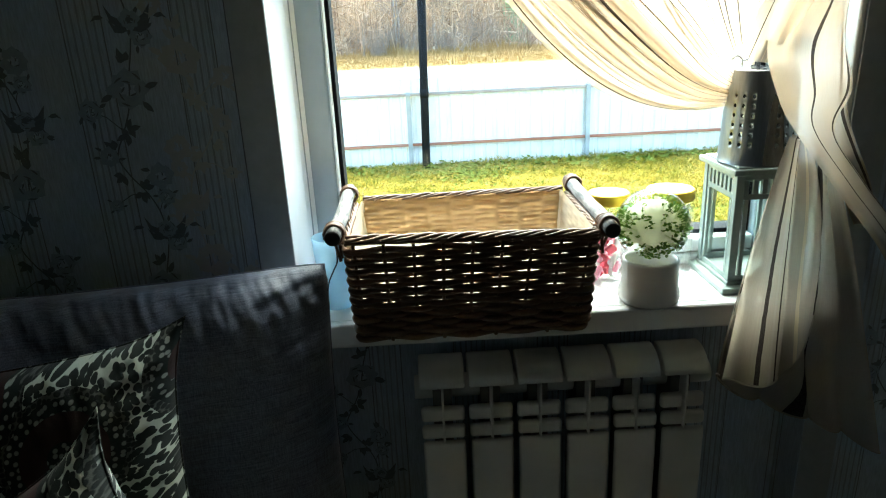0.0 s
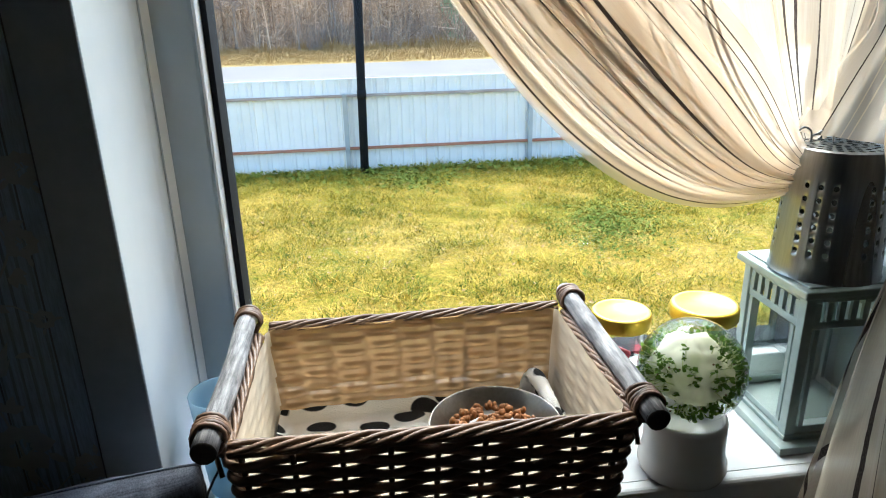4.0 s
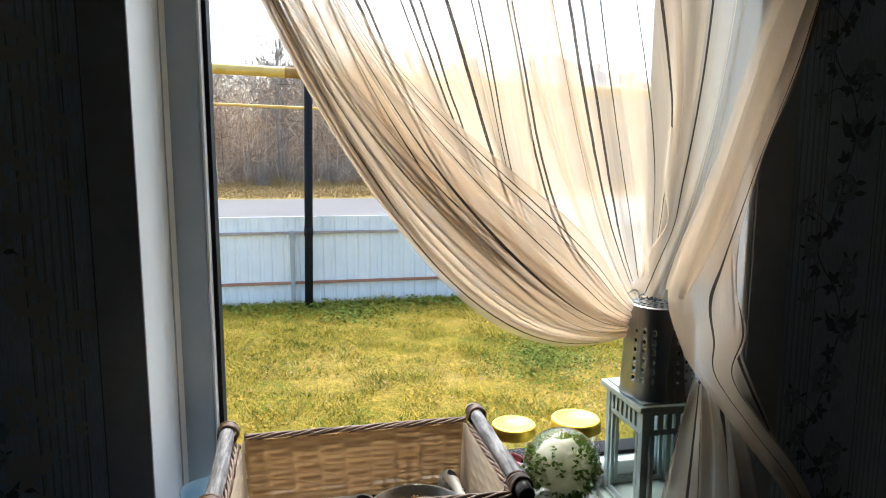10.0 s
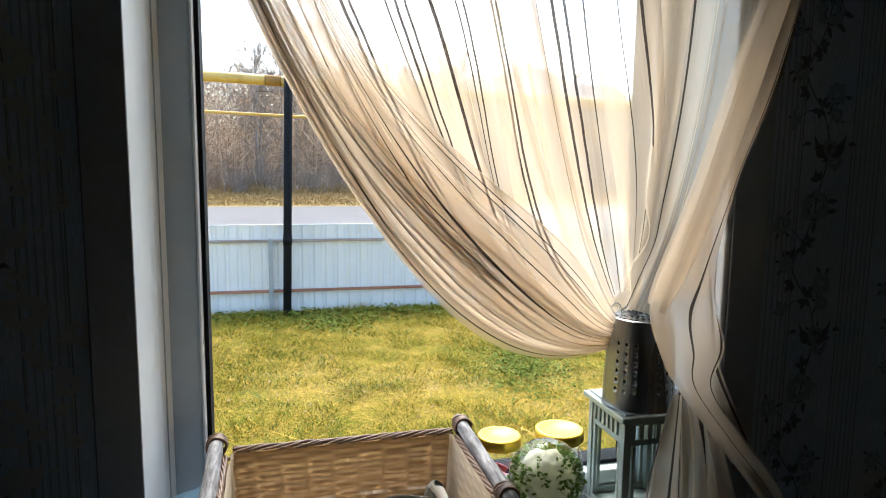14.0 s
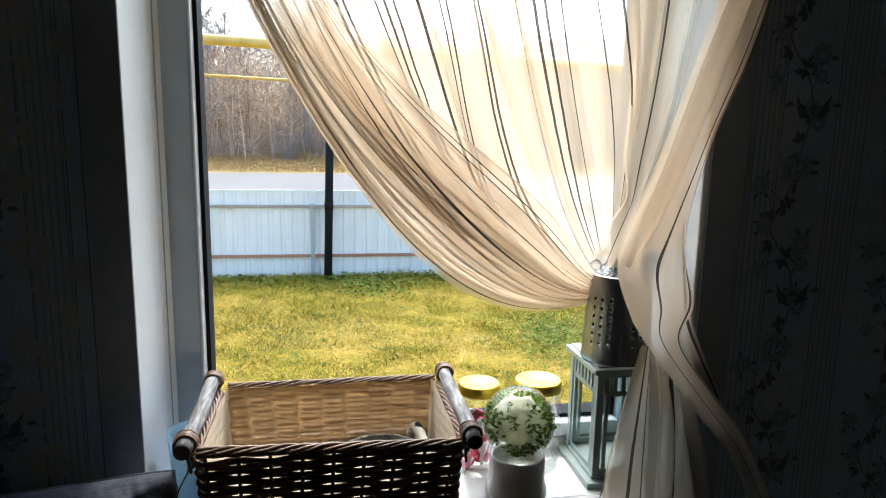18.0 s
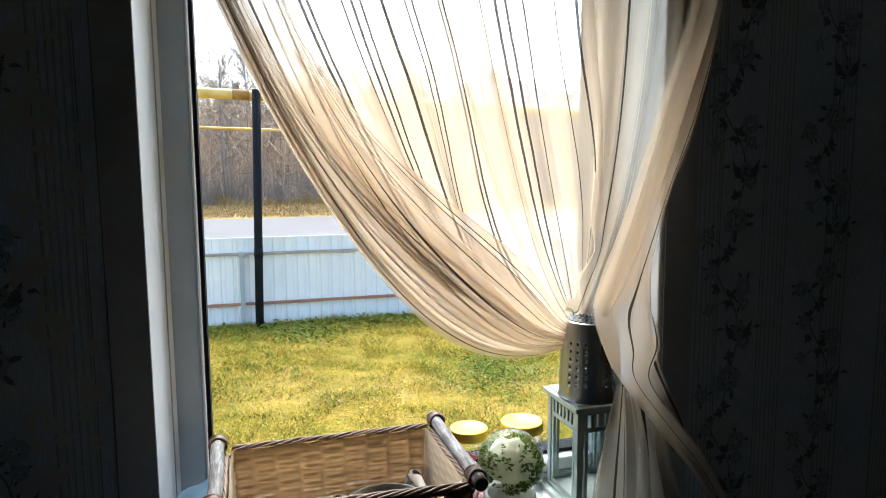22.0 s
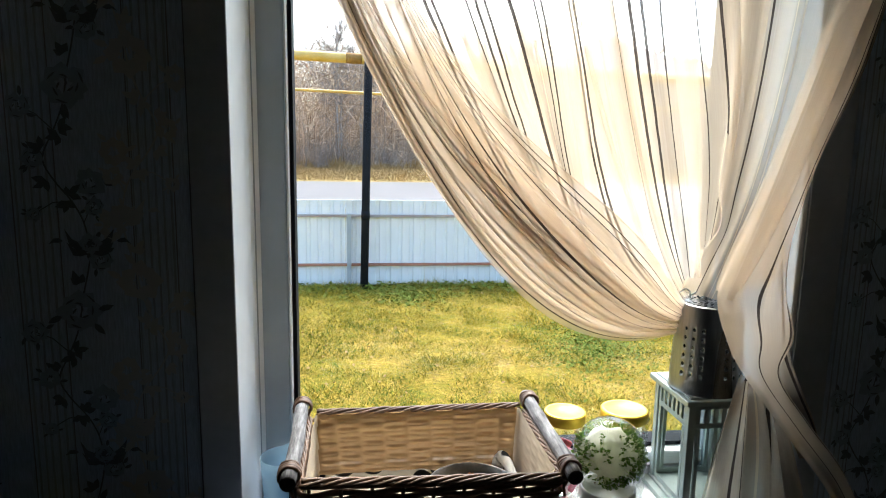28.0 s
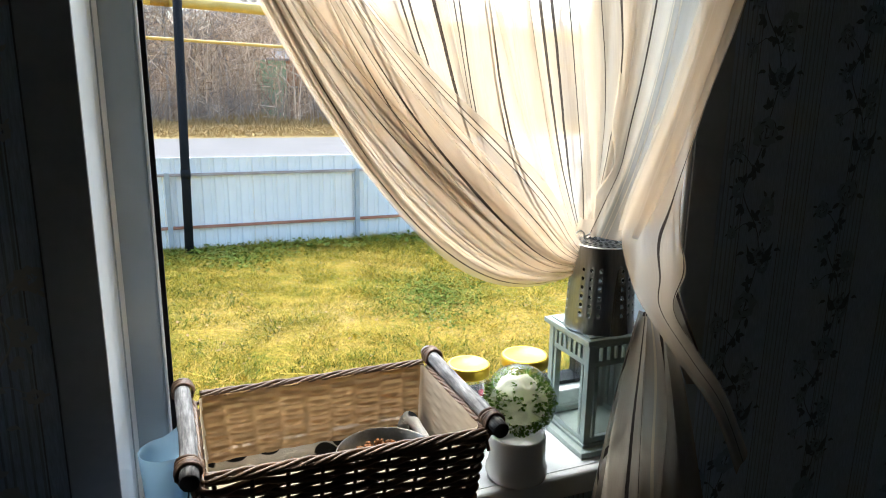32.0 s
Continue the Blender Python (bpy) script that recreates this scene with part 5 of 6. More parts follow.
for layer in (0, 1):
    part(("front_tail", "back_tail")[layer], sheet(tail(layer), 110, 60), "voile", curtain)
    part("hem", tube([tail(layer)(i / 70, 1.0)[0] for i in range(71)], 0.0018, 6), "voile", curtain, "stitched hem")
rod = thing("curtain_rod", (0.2, -0.03, 2.1), "plain curtain rod above the window", "curtain rod")
part("rod", tube([(-0.5, -0.03, 2.105), (0.9, -0.03, 2.105)], 0.008, 10), "trim_paint", rod)
for x in (-0.45, 0.85):
    part("bracket", box(x - 0.008, x + 0.008, -0.03, -0.0045, 2.09, 2.12), "trim_paint", rod, smooth=False)

# ---------- sofa and cushions ----------
sofa = thing("sofa", (-1.1, -0.5, 0), "dark grey cloth sofa under the window wall", "sofa")
part("seat", box(-2.1, -0.16, -0.98, -0.03, 0.12, 0.43, 0.04, 3), "sofa_cloth", sofa)
for x in (-2.04, -0.26):
    for y in (-0.92, -0.12):
        part("leg", box(x, x + 0.05, y, y + 0.05, 0, 0.1195, 0.004), "gasket", sofa, smooth=False)


def cushion(name, w, h, d, m4, mat, label, wrinkle, seed, pinch=0.10, ears=0.13):
    ob = thing(name, m4.translation, label, "cushion", "cushions on the sofa")

    def surf(sign):
        def fn(u, v):
            a, b = 2 * u - 1, 2 * v - 1
            pin = 1 - pinch * (1 - abs(a) ** 2.2) * abs(b) ** 3
            pin2 = 1 - pinch * (1 - abs(b) ** 2.2) * abs(a) ** 3
            prof = max(0.0, (1 - a ** 4) * (1 - b ** 4)) ** 0.55
            edge = max(abs(a), abs(b)) ** 3
            rim = 0.10 + 0.90 * smooth_step((b - 0.25) * 1.5)
            wr = 0.55 * noise.noise(V3((u * 5 + v * 3 + seed, v * 6 - u * 4, sign))) + 0.42 * rim * noise.noise(V3((u * 26 + 9 * v + seed, v * 5 - u * 6, sign * 2)))
            wr += 0.16 * rim * noise.noise(V3((u * 64 + 20 * v + seed, v * 14 - u * 9, 5))) + 0.22 * edge * noise.noise(V3((u * 26, v * 26 + seed, 8)))
            wr += 0.30 * noise.noise(V3((u * 6 - v * 5, v * 30 - u * 9 + seed, 3))) * smooth_step((a - 0.35) * 1.8)
            ear = 1 + ears * abs(a * b) ** 9
            pin, pin2 = pin * ear, pin2 * ear
            p = V3((a * w / 2 * pin2, sign * (d / 2 * prof + wrinkle * wr * min(1, prof * 3)), b * h / 2 * pin))
            return m4 @ p, u
        return fn
    f = part("front_cover", sheet(surf(-1), 200, 130), mat, ob)
    part("back_cover", sheet(surf(1), 50, 40), mat, ob)
    seam = []
    for (u0, v0), (u1, v1) in (((0, 0), (1, 0)), ((1, 0), (1, 1)), ((1, 1), (0, 1)), ((0, 1), (0, 0))):
        for i in range(20):
            seam.append(surf(-1)(u0 + (u1 - u0) * i / 20, v0 + (v1 - v0) * i / 20)[0])
    part("piping", tube(seam, 0.0014, 6, closed=True), mat, ob)
    return ob


cushion("grey_cushion", 0.62, 0.52, 0.15, Matrix.Translation((-0.502, -0.140, 0.667)) @ Euler((radians(-7), radians(0.5), radians(10))).to_matrix().to_4x4(), "satin_grey", "crumpled grey satin cushion leaning on the wall", 0.018, 3.0, 0.035, -0.02)
cushion("printed_cushion", 0.44, 0.44, 0.14, Matrix.Translation((-0.556, -0.345, 0.696)) @ Euler((radians(-12), radians(-2.5), radians(8))).to_matrix().to_4x4(), "paisley_print", "dark paisley print cushion on the sofa", 0.008, 8.0, 0.08, 0.07)
cushion("small_printed_cushion", 0.34, 0.34, 0.13, Matrix.Translation((-0.455, -0.49, 0.668)) @ Euler((radians(-14), radians(-26), radians(8))).to_matrix().to_4x4(), "paisley_print", "small paisley print cushion in front of the others", 0.006, 12.0)

# ---------- printed vines on the wallpaper ----------
REPEAT = 0.302
STEM = [(0.0, 0.0), (-0.006, -0.030), (-0.014, -0.062), (-0.022, -0.105), (-0.036, -0.140), (-0.052, -0.176), (-0.040, -0.205), (-0.020, -0.232), (-0.006, -0.262), (0.0, -REPEAT)]
ROSES = [(-0.019, -0.082, 0.030), (0.005, -0.208, 0.021)]
SMALL = [(-0.078, -0.110, 0.018), (-0.064, -0.176, 0.016), (0.008, -0.240, 0.014), (-0.068, -0.250, 0.011), (0.012, -0.010, 0.017)]
SPRAYS = [(-0.016, -0.042, 2.0), (-0.030, -0.138, 0.2), (-0.030, -0.146, 3.4), (-0.050, -0.204, 3.9), (-0.022, -0.226, 0.9), (-0.026, -0.232, 4.6), (-0.006, -0.286, 5.2), (-0.052, -0.164, 2.6)]


def vine(parent, x0, z0, lo, hi, seed, y=-0.0012, pale=False, flip=1):
    """A climbing rose printed on the paper: leaf sprays, roses and buds on a winding stem, in a repeat."""
    rng = random.Random(seed)
    dark, mid = bmesh.new(), bmesh.new()
    layer = [0]

    def petal(bm, c, ang, L, W, bend=0.0):
        layer[0] = (layer[0] + 1) % 37
        pr = ((0, 0), (0.3, 0.42), (0.62, 0.46), (1, bend), (0.66, -0.30), (0.3, -0.40))
        ca, sa = math.cos(ang), math.sin(ang)
        bm.faces.new([bm.verts.new((c[0] + L * a * ca - W * b * sa, y - layer[0] * 0.000012, c[1] + L * a * sa + W * b * ca)) for a, b in pr])

    def line(pts, w):
        for a, b in zip(pts, pts[1:]):
            d = math.atan2(b[1] - a[1], b[0] - a[0]) + math.pi / 2
            o = (math.cos(d) * w, math.sin(d) * w)
            dark.faces.new([dark.verts.new((p[0] + s * o[0], y + 0.0003, p[1] + s * o[1])) for p, s in ((a, 1), (a, -1), (b, -1), (b, 1))])

    def rose(c, r):
        for k in range(8):
            a = 2 * math.pi * k / 8 + rng.uniform(-0.2, 0.2)
            petal(mid, (c[0] + 0.25 * r * math.cos(a), c[1] + 0.25 * r * math.sin(a)), a, r * rng.uniform(0.62, 0.85), r * 0.85)
        for k in range(9):
            a = 2.4 * k + rng.uniform(-0.3, 0.3)
            q = r * (0.12 + 0.085 * k)
            petal(dark, (c[0] + q * math.cos(a), c[1] + q * math.sin(a)), a + 1.75, r * (0.34 + 0.03 * k), r * 0.11, 0.5)
        for k in range(3):
            a = rng.uniform(0, 6.28)
            petal(dark, (c[0] + 0.8 * r * math.cos(a), c[1] + 0.8 * r * math.sin(a)), a + rng.uniform(-0.5, 0.5), r * 0.7, r * 0.34, 0.2)

    def spray(c, ang):
        for d, L in ((0.0, 0.020), (0.9, 0.016), (-0.9, 0.016)):
            petal(dark, c, ang + d + rng.uniform(-0.2, 0.2), L * rng.uniform(0.8, 1.15), 0.0105, rng.uniform(-0.3, 0.3))

    def spread(c):
        """Two long curled leaves like wings, with a bud between them."""
        for s in (-1, 1):
            for k, (d, L) in enumerate(((0.55, 0.044), (0.2, 0.030), (1.15, 0.026))):
                petal(dark, (c[0] + s * 0.003 * k, c[1] - 0.002 * k), (d if s > 0 else math.pi - d), L, 0.0125, 0.9 * s)
            petal(dark, (c[0] + s * 0.034, c[1] + 0.016), 0.1 if s > 0 else math.pi - 0.1, 0.018, 0.0075, -0.8 * s)
        rose((c[0], c[1] + 0.012), 0.015)
    n = int((hi - lo) / REPEAT) + 2
    for k in range(-n, n + 1):
        zk = z0 + k * REPEAT
        if zk < lo or zk - REPEAT > hi:
            continue
        at = lambda p: (x0 + flip * p[0], zk + p[1])
        fine = [spline([(*at(p), 0) for p in STEM], i / 36) for i in range(37)]
        line([(p.x, p.y) for p in fine], 0.0011)
        spread(at((0.0, 0.0)))
        for p in ROSES:
            rose(at(p), p[2])
        for p in SMALL:
            near = min(STEM, key=lambda q: math.dist(q, p[:2]))
            line([at(near), at(((near[0] + p[0]) / 2, (near[1] + p[1]) / 2 + 0.006)), at(p)], 0.0007)
            rose(at(p), p[2])
        for p in SPRAYS:
            spray(at(p), p[2] if flip > 0 else math.pi - p[2])
    a = part("printed_vine", dark, "print_pale" if pale else "print_dark", parent, smooth=False)
    b = part("printed_flowers", mid, "print_pale" if pale else "print_mid", parent, smooth=False)
    for o in (a, b):
        tagged(o, kind="stuff")


for k, x in enumerate((-0.447, -0.620, -0.977, -1.150, -1.507)):
    vine(wall_left, x, 1.259 - 0.13 * (k % 2), 0.62, 2.2, 11 + k * 5, pale=False)
for k, x in enumerate((0.765, 0.985, 1.295, 1.515)):
    vine(wall_right, x, 1.425 - 0.11 * (k % 2), 0.55, 2.2, 14 + k * 5)
vine(wall_low, -0.165, 0.735, 0.30, 0.72, 91, y=0.0738)
vine(wall_left, -0.405, 1.30, 0.85, 2.0, 77, pale=True, flip=-1)

# ---------- lawn ----------
def lawn():
    rs = np.random.RandomState(5)
    n = 300000
    y = 1.2 + (FY - 1.2) * rs.rand(n) ** 0.8
    x = (rs.rand(n) - 0.28) * (y + 2.2) * 0.95
    keep = np.array([noise.noise(V3((a * 0.9, b * 0.9, 8))) > -0.95 for a, b in zip(x, y)])
    x, y = x[keep], y[keep]
    n = len(x)
    h = (0.011 + 0.042 * rs.rand(n) ** 2.4) * np.array([max(0.3, 1 + 1.5 * noise.noise(V3((a * 2.6, b * 2.6, 3)))) for a, b in zip(x, y)])
    near = np.clip((y - (FY - 0.8)) / 0.8, 0, 1)
    h *= 1 + 1.2 * near
    a = rs.rand(n) * 6.283
    w = 0.0027 + 0.0058 * rs.rand(n)
    lean = rs.randn(n, 2) * (0.8 + 2.2 * rs.rand(n) ** 2)[:, None] * (h[:, None] + 0.014)
    z = np.full(n, GROUND - 0.03)
    dx, dy = np.cos(a) * w, np.sin(a) * w
    verts = np.empty((n, 3, 3))
    verts[:, 0] = np.stack([x - dx, y - dy, z], 1)
    verts[:, 1] = np.stack([x + dx, y + dy, z], 1)
    verts[:, 2] = np.stack([x + lean[:, 0], y + lean[:, 1], z + h + 0.03], 1)
    me = bpy.data.meshes.new("grass")
    me.from_pydata(verts.reshape(-1, 3).tolist(), [], np.arange(n * 3).reshape(-1, 3).tolist())
    me.materials.append(MATS["grass_blade"])
    return me


tagged(part("grass", lawn(), "grass_blade"), "short yellow-green autumn grass of the lawn", "grass", "", "stuff")


def weeds(name, n, place, label, mat, size):
    rs = random.Random(31)
    vs, fs = [], []
    for i in range(n):
        x, y = place(rs)
        z = GROUND + rs.uniform(0.01, 0.06)
        e = Euler((rs.uniform(-0.7, 0.7), rs.uniform(-0.7, 0.7), rs.uniform(0, 6.28))).to_matrix()
        L = size * rs.uniform(0.5, 1.2)
        k = len(vs)
        for c in ((0, 0, 0), (0.4, 0.45, 0.1), (0.1, 1, 0), (-0.35, 0.5, 0.08)):
            vs.append(tuple(V3((x, y, z)) + e @ (V3(c) * L)))
        fs.append((k, k + 1, k + 2, k + 3))
    me = bpy.data.meshes.new(name)
    me.from_pydata(vs, [], fs)
    me.materials.append(MATS[mat])
    tagged(part(name, me, mat), label, "weeds", "", "stuff")


def patch(rs):
    a, b = rs.gauss(0, 0.42), rs.gauss(0, 0.42)
    return 2.36 + 0.72 * a + 0.28 * b, 5.5 + 1.05 * b


weeds("clover_patch", 3000, patch, "grey-green clover patch in the lawn", "weed_leaf", 0.035)
weeds("weed_patch", 900, lambda rs: (0.55 + rs.gauss(0, 0.36), 7.85 + rs.gauss(0, 0.28)), "leafy green weeds by the foot of the pole", "weed_leaf", 0.05)
weeds("fence_weeds", 2600, lambda rs: (rs.uniform(-4, 9), FY - 0.1 - abs(rs.gauss(0, 0.28))), "green weeds along the foot of the fence", "weed_leaf", 0.07)
weeds("fallen_leaves", 900, lambda rs: (rs.uniform(-3, 7), rs.uniform(2, FY - 0.3)), "pale fallen leaves lying on the lawn", "dry_leaf", 0.04)

# ---------- bare wood behind the road ----------
def bare_tree(seed, h):
    rng = random.Random(seed)
    ob = thing("tree", (0, 0, 0), "leafless grey-brown tree at the edge of the wood", "tree", "bare trees behind the road")
    trunk = bmesh.new()
    pts = [(0.12 * math.sin(i * 1.3 + seed) * i / 6, 0.1 * math.cos(i * 1.1 + seed) * i / 6, h * i / 7) for i in range(8)]
    tube(pts, [0.10 * (1 - i / 8.0) + 0.012 for i in range(8)], 5, bm=trunk)
    part("trunk", trunk, "bark", ob)
    vs, fs = [], []

    def twig(a, b, w):
        d = (b - a)
        s = d.cross(V3((rng.uniform(-1, 1), rng.uniform(-1, 1), 0.3))).normalized() * w
        s2 = d.cross(s).normalized() * w
        k = len(vs)
        vs.extend([tuple(a + s), tuple(a - s * 0.5 + s2), tuple(a - s * 0.5 - s2), tuple(b)])
        fs.extend([(k, k + 1, k + 3), (k + 1, k + 2, k + 3), (k + 2, k, k + 3)])

    def grow(a, d, L, depth):
        b = a + d * L
        twig(a, b, (0.008, 0.014, 0.024, 0.036)[depth])
        if depth == 0:
            return
        for _ in range(5 if depth > 1 else 6):
            f = rng.uniform(0.25, 1.0)
            nd = (d + V3((rng.gauss(0, 0.55), rng.gauss(0, 0.55), rng.gauss(0.25, 0.4)))).normalized()
            grow(a + d * L * f, nd, L * rng.uniform(0.35, 0.65), depth - 1)
    for i in range(15):
        f = rng.uniform(0.12, 0.95)
        p = V3(pts[int(f * 7)]).lerp(V3(pts[min(int(f * 7) + 1, 7)]), f * 7 % 1)
        a = rng.uniform(0, 6.28)
        grow(p, V3((math.cos(a), math.sin(a), rng.uniform(0.5, 1.3))).normalized(), h * rng.uniform(0.14, 0.30) * (1.15 - 0.6 * f), 3)
    me = bpy.data.meshes.new("crown")
    me.from_pydata(vs, [], fs)
    me.materials.append(MATS["twig"])
    part("crown", me, "twig", ob, "bare twiggy crown")
    return ob


def shrub(seed):
    rng = random.Random(seed)
    ob = thing("shrub", (0, 0, 0), "leafless brown thicket shrub", "shrub", "bare shrubs behind the road")
    vs, fs = [], []
    for i in range(200):
        a, r = rng.uniform(0, 6.28), rng.uniform(0, 0.7)
        p = V3((r * math.cos(a), r * math.sin(a), -0.1))
        d = V3((math.cos(a) * rng.uniform(0, 0.7), math.sin(a) * rng.uniform(0, 0.7), 1)).normalized()
        for s in range(5):
            L = rng.uniform(0.3, 0.75)
            b = p + d * L
            w = 0.016 * (1 - s / 6)
            o = d.cross(V3((rng.uniform(-1, 1), rng.uniform(-1, 1), 0))).normalized() * w
            k = len(vs)
            vs.extend([tuple(p + o), tuple(p - o), tuple(b)])
            fs.append((k, k + 1, k + 2))
            p = p + d * L * 0.9
            d = (d + V3((rng.gauss(0, 0.3), rng.gauss(0, 0.3), rng.gauss(0, 0.15)))).normalized()
    me = bpy.data.meshes.new("twigs")
    me.from_pydata(vs, [], fs)
    me.materials.append(MATS["twig"])
    part("twigs", me, "twig", ob)
    return ob


protos = [bare_tree(100 + i, h) for i, h in enumerate((8.2, 9.4, 7.4, 8.8, 6.6))]
bushes = [shrub(300 + i) for i in range(3)]
rng = random.Random(77)


def wood_z(y):
    return GROUND + min((y - 34) * 0.02, 0.6)


def scatter(protos, n, place, lo, hi):
    for i in range(n):
        x, y = place()
        m4 = Matrix.Translation((x, y, wood_z(y) - 0.05)) @ Matrix.Rotation(rng.uniform(0, 6.28), 4, "Z")
        o = protos[i % len(protos)]
        if i < len(protos):
            o.matrix_basis = m4
        else:
            o = copy_thing(o, m4)
        s_ = rng.uniform(lo, hi)
        o.scale = (s_, s_, s_)


def tree_place():
    y = 43.5 + 22 * rng.random() ** 1.3
    x = rng.uniform(-0.42, 0.85) * (y + 3)
    return x, y + (9 if x > 4.5 and y < 52 else 0)


def bush_place():
    y = 42.0 + 8 * rng.random()
    return rng.uniform(-0.42, 0.85) * (y + 3), y


scatter(protos, 170, tree_place, 0.9, 1.28)
scatter(bushes, 110, bush_place, 0.6, 1.2)


def thicket():
    """Undergrowth of crossing twigs along the wood edge."""
    rs = np.random.RandomState(8)
    n = 130000
    y = 43.0 + 20 * rs.rand(n) ** 1.2
    x = (rs.rand(n) * 1.27 - 0.42) * (y + 3)
    top = 6.3 + 2.2 * np.array([noise.noise(V3((a * 0.22, b * 0.22, 2))) for a, b in zip(x, y)]) + (y - 43) * 0.16
    z = GROUND + 0.2 + top * rs.rand(n) ** 1.35
    L = 0.4 + 2.2 * rs.rand(n) ** 2.5
    d = rs.randn(n, 3) * np.array([0.55, 0.4, 0.45]) + np.array([0, 0, 0.45])
    d /= np.linalg.norm(d, axis=1)[:, None]
    side = np.stack([-d[:, 2], np.zeros(n), d[:, 0]], 1) * (0.010 + 0.034 * rs.rand(n) ** 4)[:, None]
    tall = rs.rand(n) < 0.012
    z = np.where(tall, GROUND, z)
    L = np.where(tall, 3.5 + 4.0 * rs.rand(n), L)
    d[tall] = d[tall] * 0.12 + np.array([0, 0, 1.0])
    side[tall] = np.array([1.0, 0, 0]) * (0.025 + 0.03 * rs.rand(tall.sum()))[:, None]
    p = np.stack([x, y, z], 1)
    vs = np.stack([p - side, p + side, p + d * L[:, None]], 1).reshape(-1, 3)
    me = bpy.data.meshes.new("thicket")
    me.from_pydata(vs.tolist(), [], np.arange(n * 3).reshape(-1, 3).tolist())
    me.materials.append(MATS["thicket_brown"])
    return me


tagged(part("thicket", thicket(), "thicket_brown"), "dense brown leafless undergrowth at the wood edge", "undergrowth", "", "stuff")


def saplings():
    """Thin pale stems with forking branches in front of the undergrowth."""
    rng = random.Random(61)
    vs, fs = [], []

    def limb(p, d, L, w, bend):
        for _ in range(3):
            q = p + d * (L / 3)
            side = V3((d.z, 0.0, -d.x)).normalized() * w
            k = len(vs)
            vs.extend([tuple(p - side), tuple(p + side), tuple(q + side * 0.75), tuple(q - side * 0.75)])
            fs.append((k, k + 1, k + 2, k + 3))
            p, w = q, w * 0.75
            d = (d + V3((rng.gauss(0, bend), rng.gauss(0, bend), rng.gauss(0, bend * 0.5)))).normalized()
        return p, d, w
    for _ in range(760):
        y = 42.2 + 5.5 * rng.random() ** 1.4
        p = V3((rng.uniform(-0.42, 0.85) * (y + 3), y, wood_z(y) - 0.05))
        d = V3((rng.gauss(0, 0.30), rng.gauss(0, 0.1), 1)).normalized()
        w, h = rng.uniform(0.012, 0.032), rng.uniform(1.0, 3.2)
        for level in range(rng.choice((1, 2, 2))):
            p, d, w = limb(p, d, h, w, 0.20)
            for _ in range(rng.randint(2, 4)):
                e = (d + V3((rng.gauss(0, 0.7), rng.gauss(0, 0.3), rng.uniform(0, 0.6)))).normalized()
                a, e, u = limb(p - d * h * rng.random() * 0.8, e, h * rng.uniform(0.3, 0.65), w * 0.62, 0.22)
                limb(a, (e + V3((rng.gauss(0, 0.6), 0, rng.gauss(0, 0.4)))).normalized(), h * 0.3, u * 0.8, 0.25)
            h *= 0.7
    me = bpy.data.meshes.new("saplings")
    me.from_pydata(vs, [], fs)
    me.materials.append(MATS["sapling_pale"])
    return me


tagged(part("saplings", saplings(), "sapling_pale"), "pale leafless saplings along the wood edge", "saplings", "", "stuff")


def litter():
    rs = np.random.RandomState(18)
    n = 70000
    y = 31.6 + 12.6 * rs.rand(n) ** 0.75
    x = (rs.rand(n) * 1.27 - 0.42) * (y + 3)
    z = np.array([wood_z(b) for b in y]) - 0.01
    clump = np.array([noise.noise(V3((p * 0.5, q * 0.5, 4))) for p, q in zip(x, y)])
    tall = np.clip((y - 40.5) / 2.5, 0, 1) * np.clip(0.5 + 1.6 * clump, 0, 1.3)
    h = 0.03 + 0.08 * rs.rand(n) + 0.95 * tall * rs.rand(n) ** 1.6
    w = 0.016 + 0.030 * rs.rand(n)
    a = rs.randn(n) * (0.05 + 0.25 * h)
    vs = np.stack([np.stack([x - w, y, z], 1), np.stack([x + w, y, z], 1), np.stack([x + a, y + a, z + h], 1)], 1).reshape(-1, 3)
    me = bpy.data.meshes.new("leaf_litter")
    me.from_pydata(vs.tolist(), [], np.arange(n * 3).reshape(-1, 3).tolist())
    me.materials.append(MATS["dry_leaf"])
    return me


tagged(part("dry_verge", litter(), "dry_leaf"), "dry orange-brown grass and leaves beyond the road", "dry grass", "", "stuff")

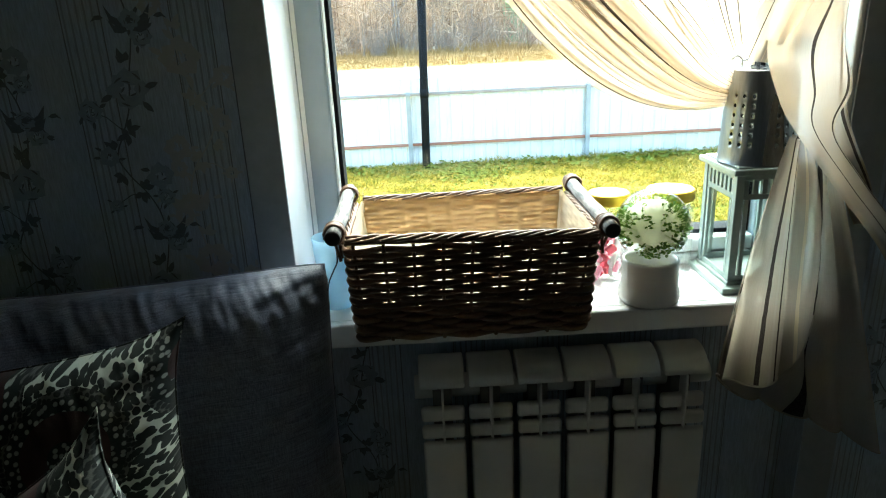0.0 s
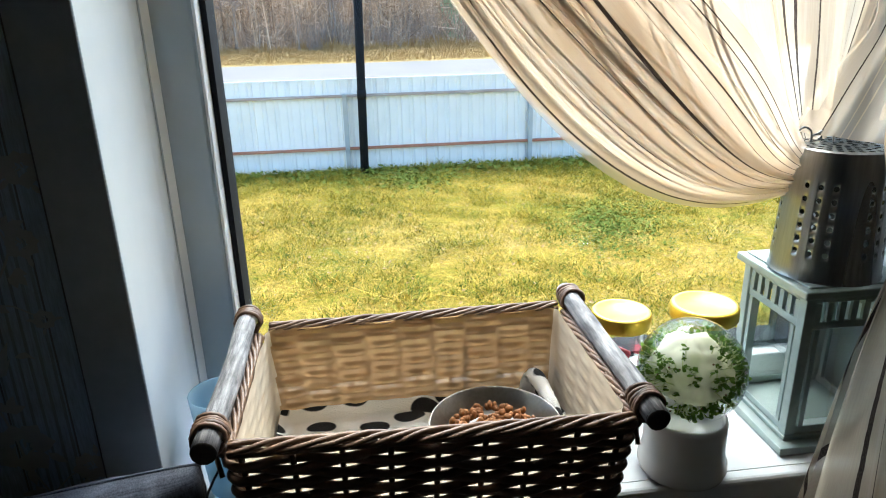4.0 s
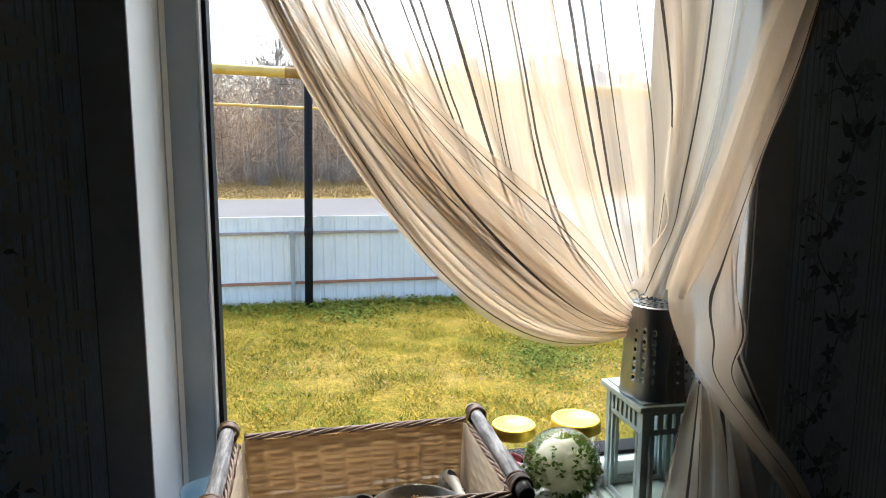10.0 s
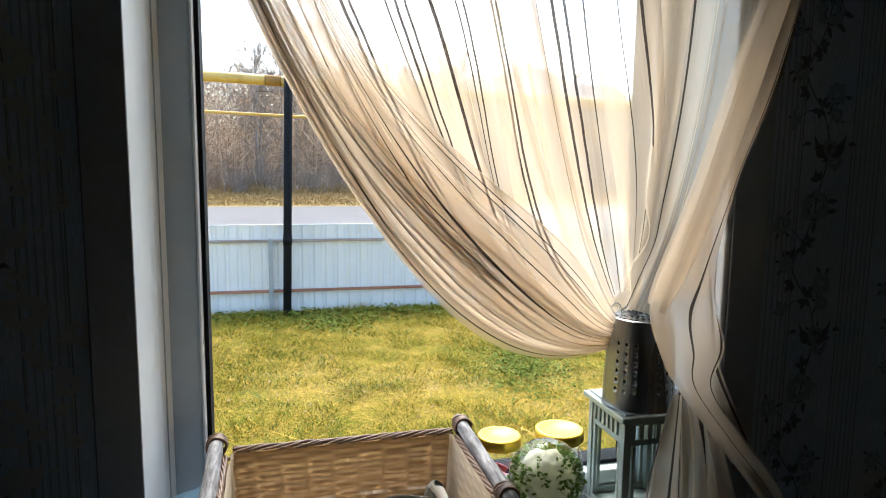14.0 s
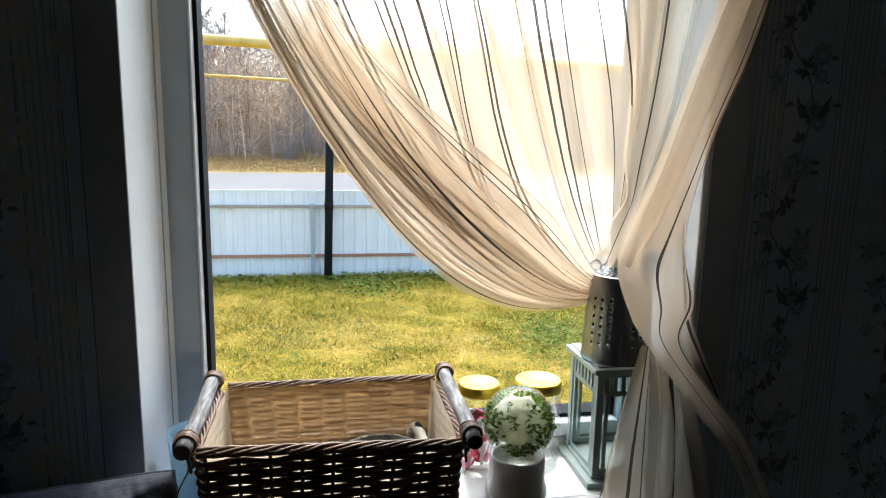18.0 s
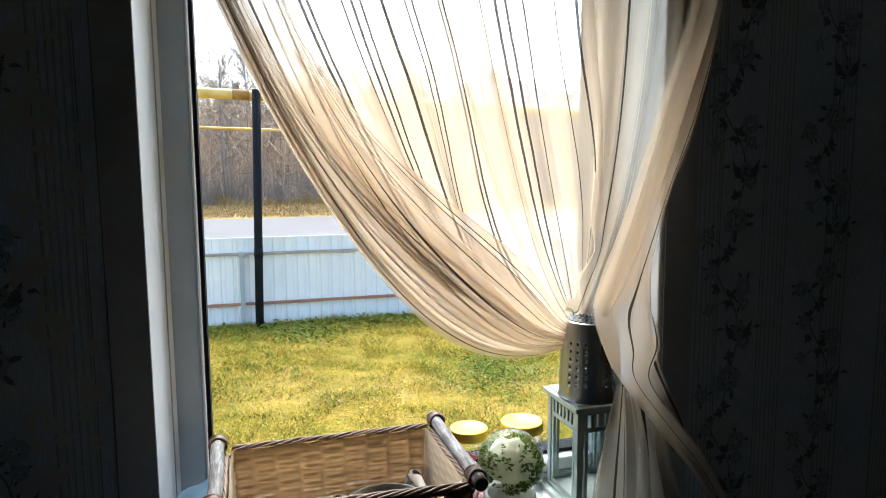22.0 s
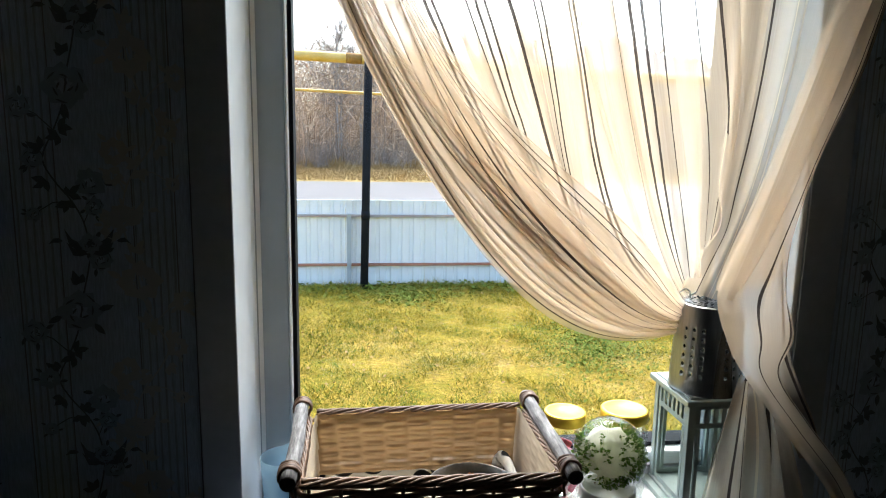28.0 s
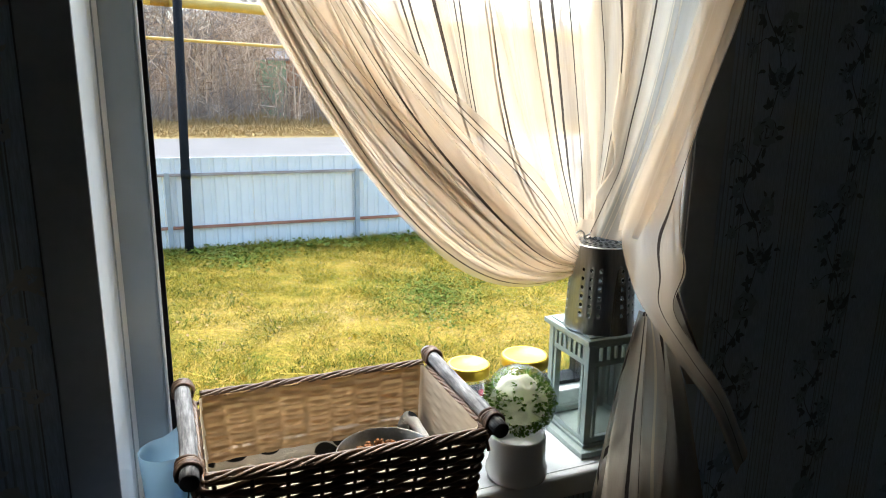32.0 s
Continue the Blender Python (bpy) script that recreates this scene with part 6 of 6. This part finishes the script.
# ---------- houses across the road ----------
def cottage(at, w, d, wall_h, roof_h, wall_mat, roof_mat, label):
    x, y, z = at
    ob = thing("house", at, label, "house")
    part("walls", box(x - w / 2, x + w / 2, y, y + d, z - 0.3, z + wall_h), wall_mat, ob, smooth=False)
    bm = bmesh.new()
    o = 0.45
    pts = [(x - w / 2 - o, y - o, z + wall_h), (x + w / 2 + o, y - o, z + wall_h), (x + w / 2 + o, y + d + o, z + wall_h), (x - w / 2 - o, y + d + o, z + wall_h)]
    lo = [bm.verts.new(p) for p in pts]
    top = [bm.verts.new((x - 0.4, y + d / 2 - 0.6, z + wall_h + roof_h)), bm.verts.new((x + 0.4, y + d / 2 - 0.6, z + wall_h + roof_h)), bm.verts.new((x + 0.4, y + d / 2 + 0.6, z + wall_h + roof_h)), bm.verts.new((x - 0.4, y + d / 2 + 0.6, z + wall_h + roof_h))]
    for k in range(4):
        bm.faces.new((lo[k], lo[(k + 1) % 4], top[(k + 1) % 4], top[k]))
    bm.faces.new(top)
    bm.faces.new(lo[::-1])
    part("roof", bm, roof_mat, ob, smooth=False)
    for k in (-1, 0, 1):
        cx = x + k * w * 0.3
        win = part("window", box(cx - 0.5, cx + 0.5, y - 0.04, y - 0.002, z + 0.9, z + 2.2), "pvc_white", ob, smooth=False)
        part("pane", box(cx - 0.43, cx + 0.43, y - 0.05, y - 0.0405, z + 0.97, z + 2.13), "window_dark", win, smooth=False)
    return ob


cottage((19.0, 46, GROUND + 0.2), 15.5, 8, 6.5, 3.2, "house_cream", "roof_sheet", "cream house with a grey hipped roof across the road")
cottage((9.0, 48, GROUND + 0.35), 3.4, 6, 4.0, 2.2, "brick_orange", "roof_sheet", "orange brick house behind the wood edge")
shed = thing("shed", (6.6, 46, GROUND + 0.2), "green sheet metal shed across the road", "shed")
part("walls", box(5.9, 7.55, 45.6, 48.5, GROUND - 0.1, 3.45), "shed_green", shed, smooth=False)
part("roof", box(5.75, 7.7, 45.4, 48.7, 3.45, 3.57), "roof_sheet", shed, smooth=False)
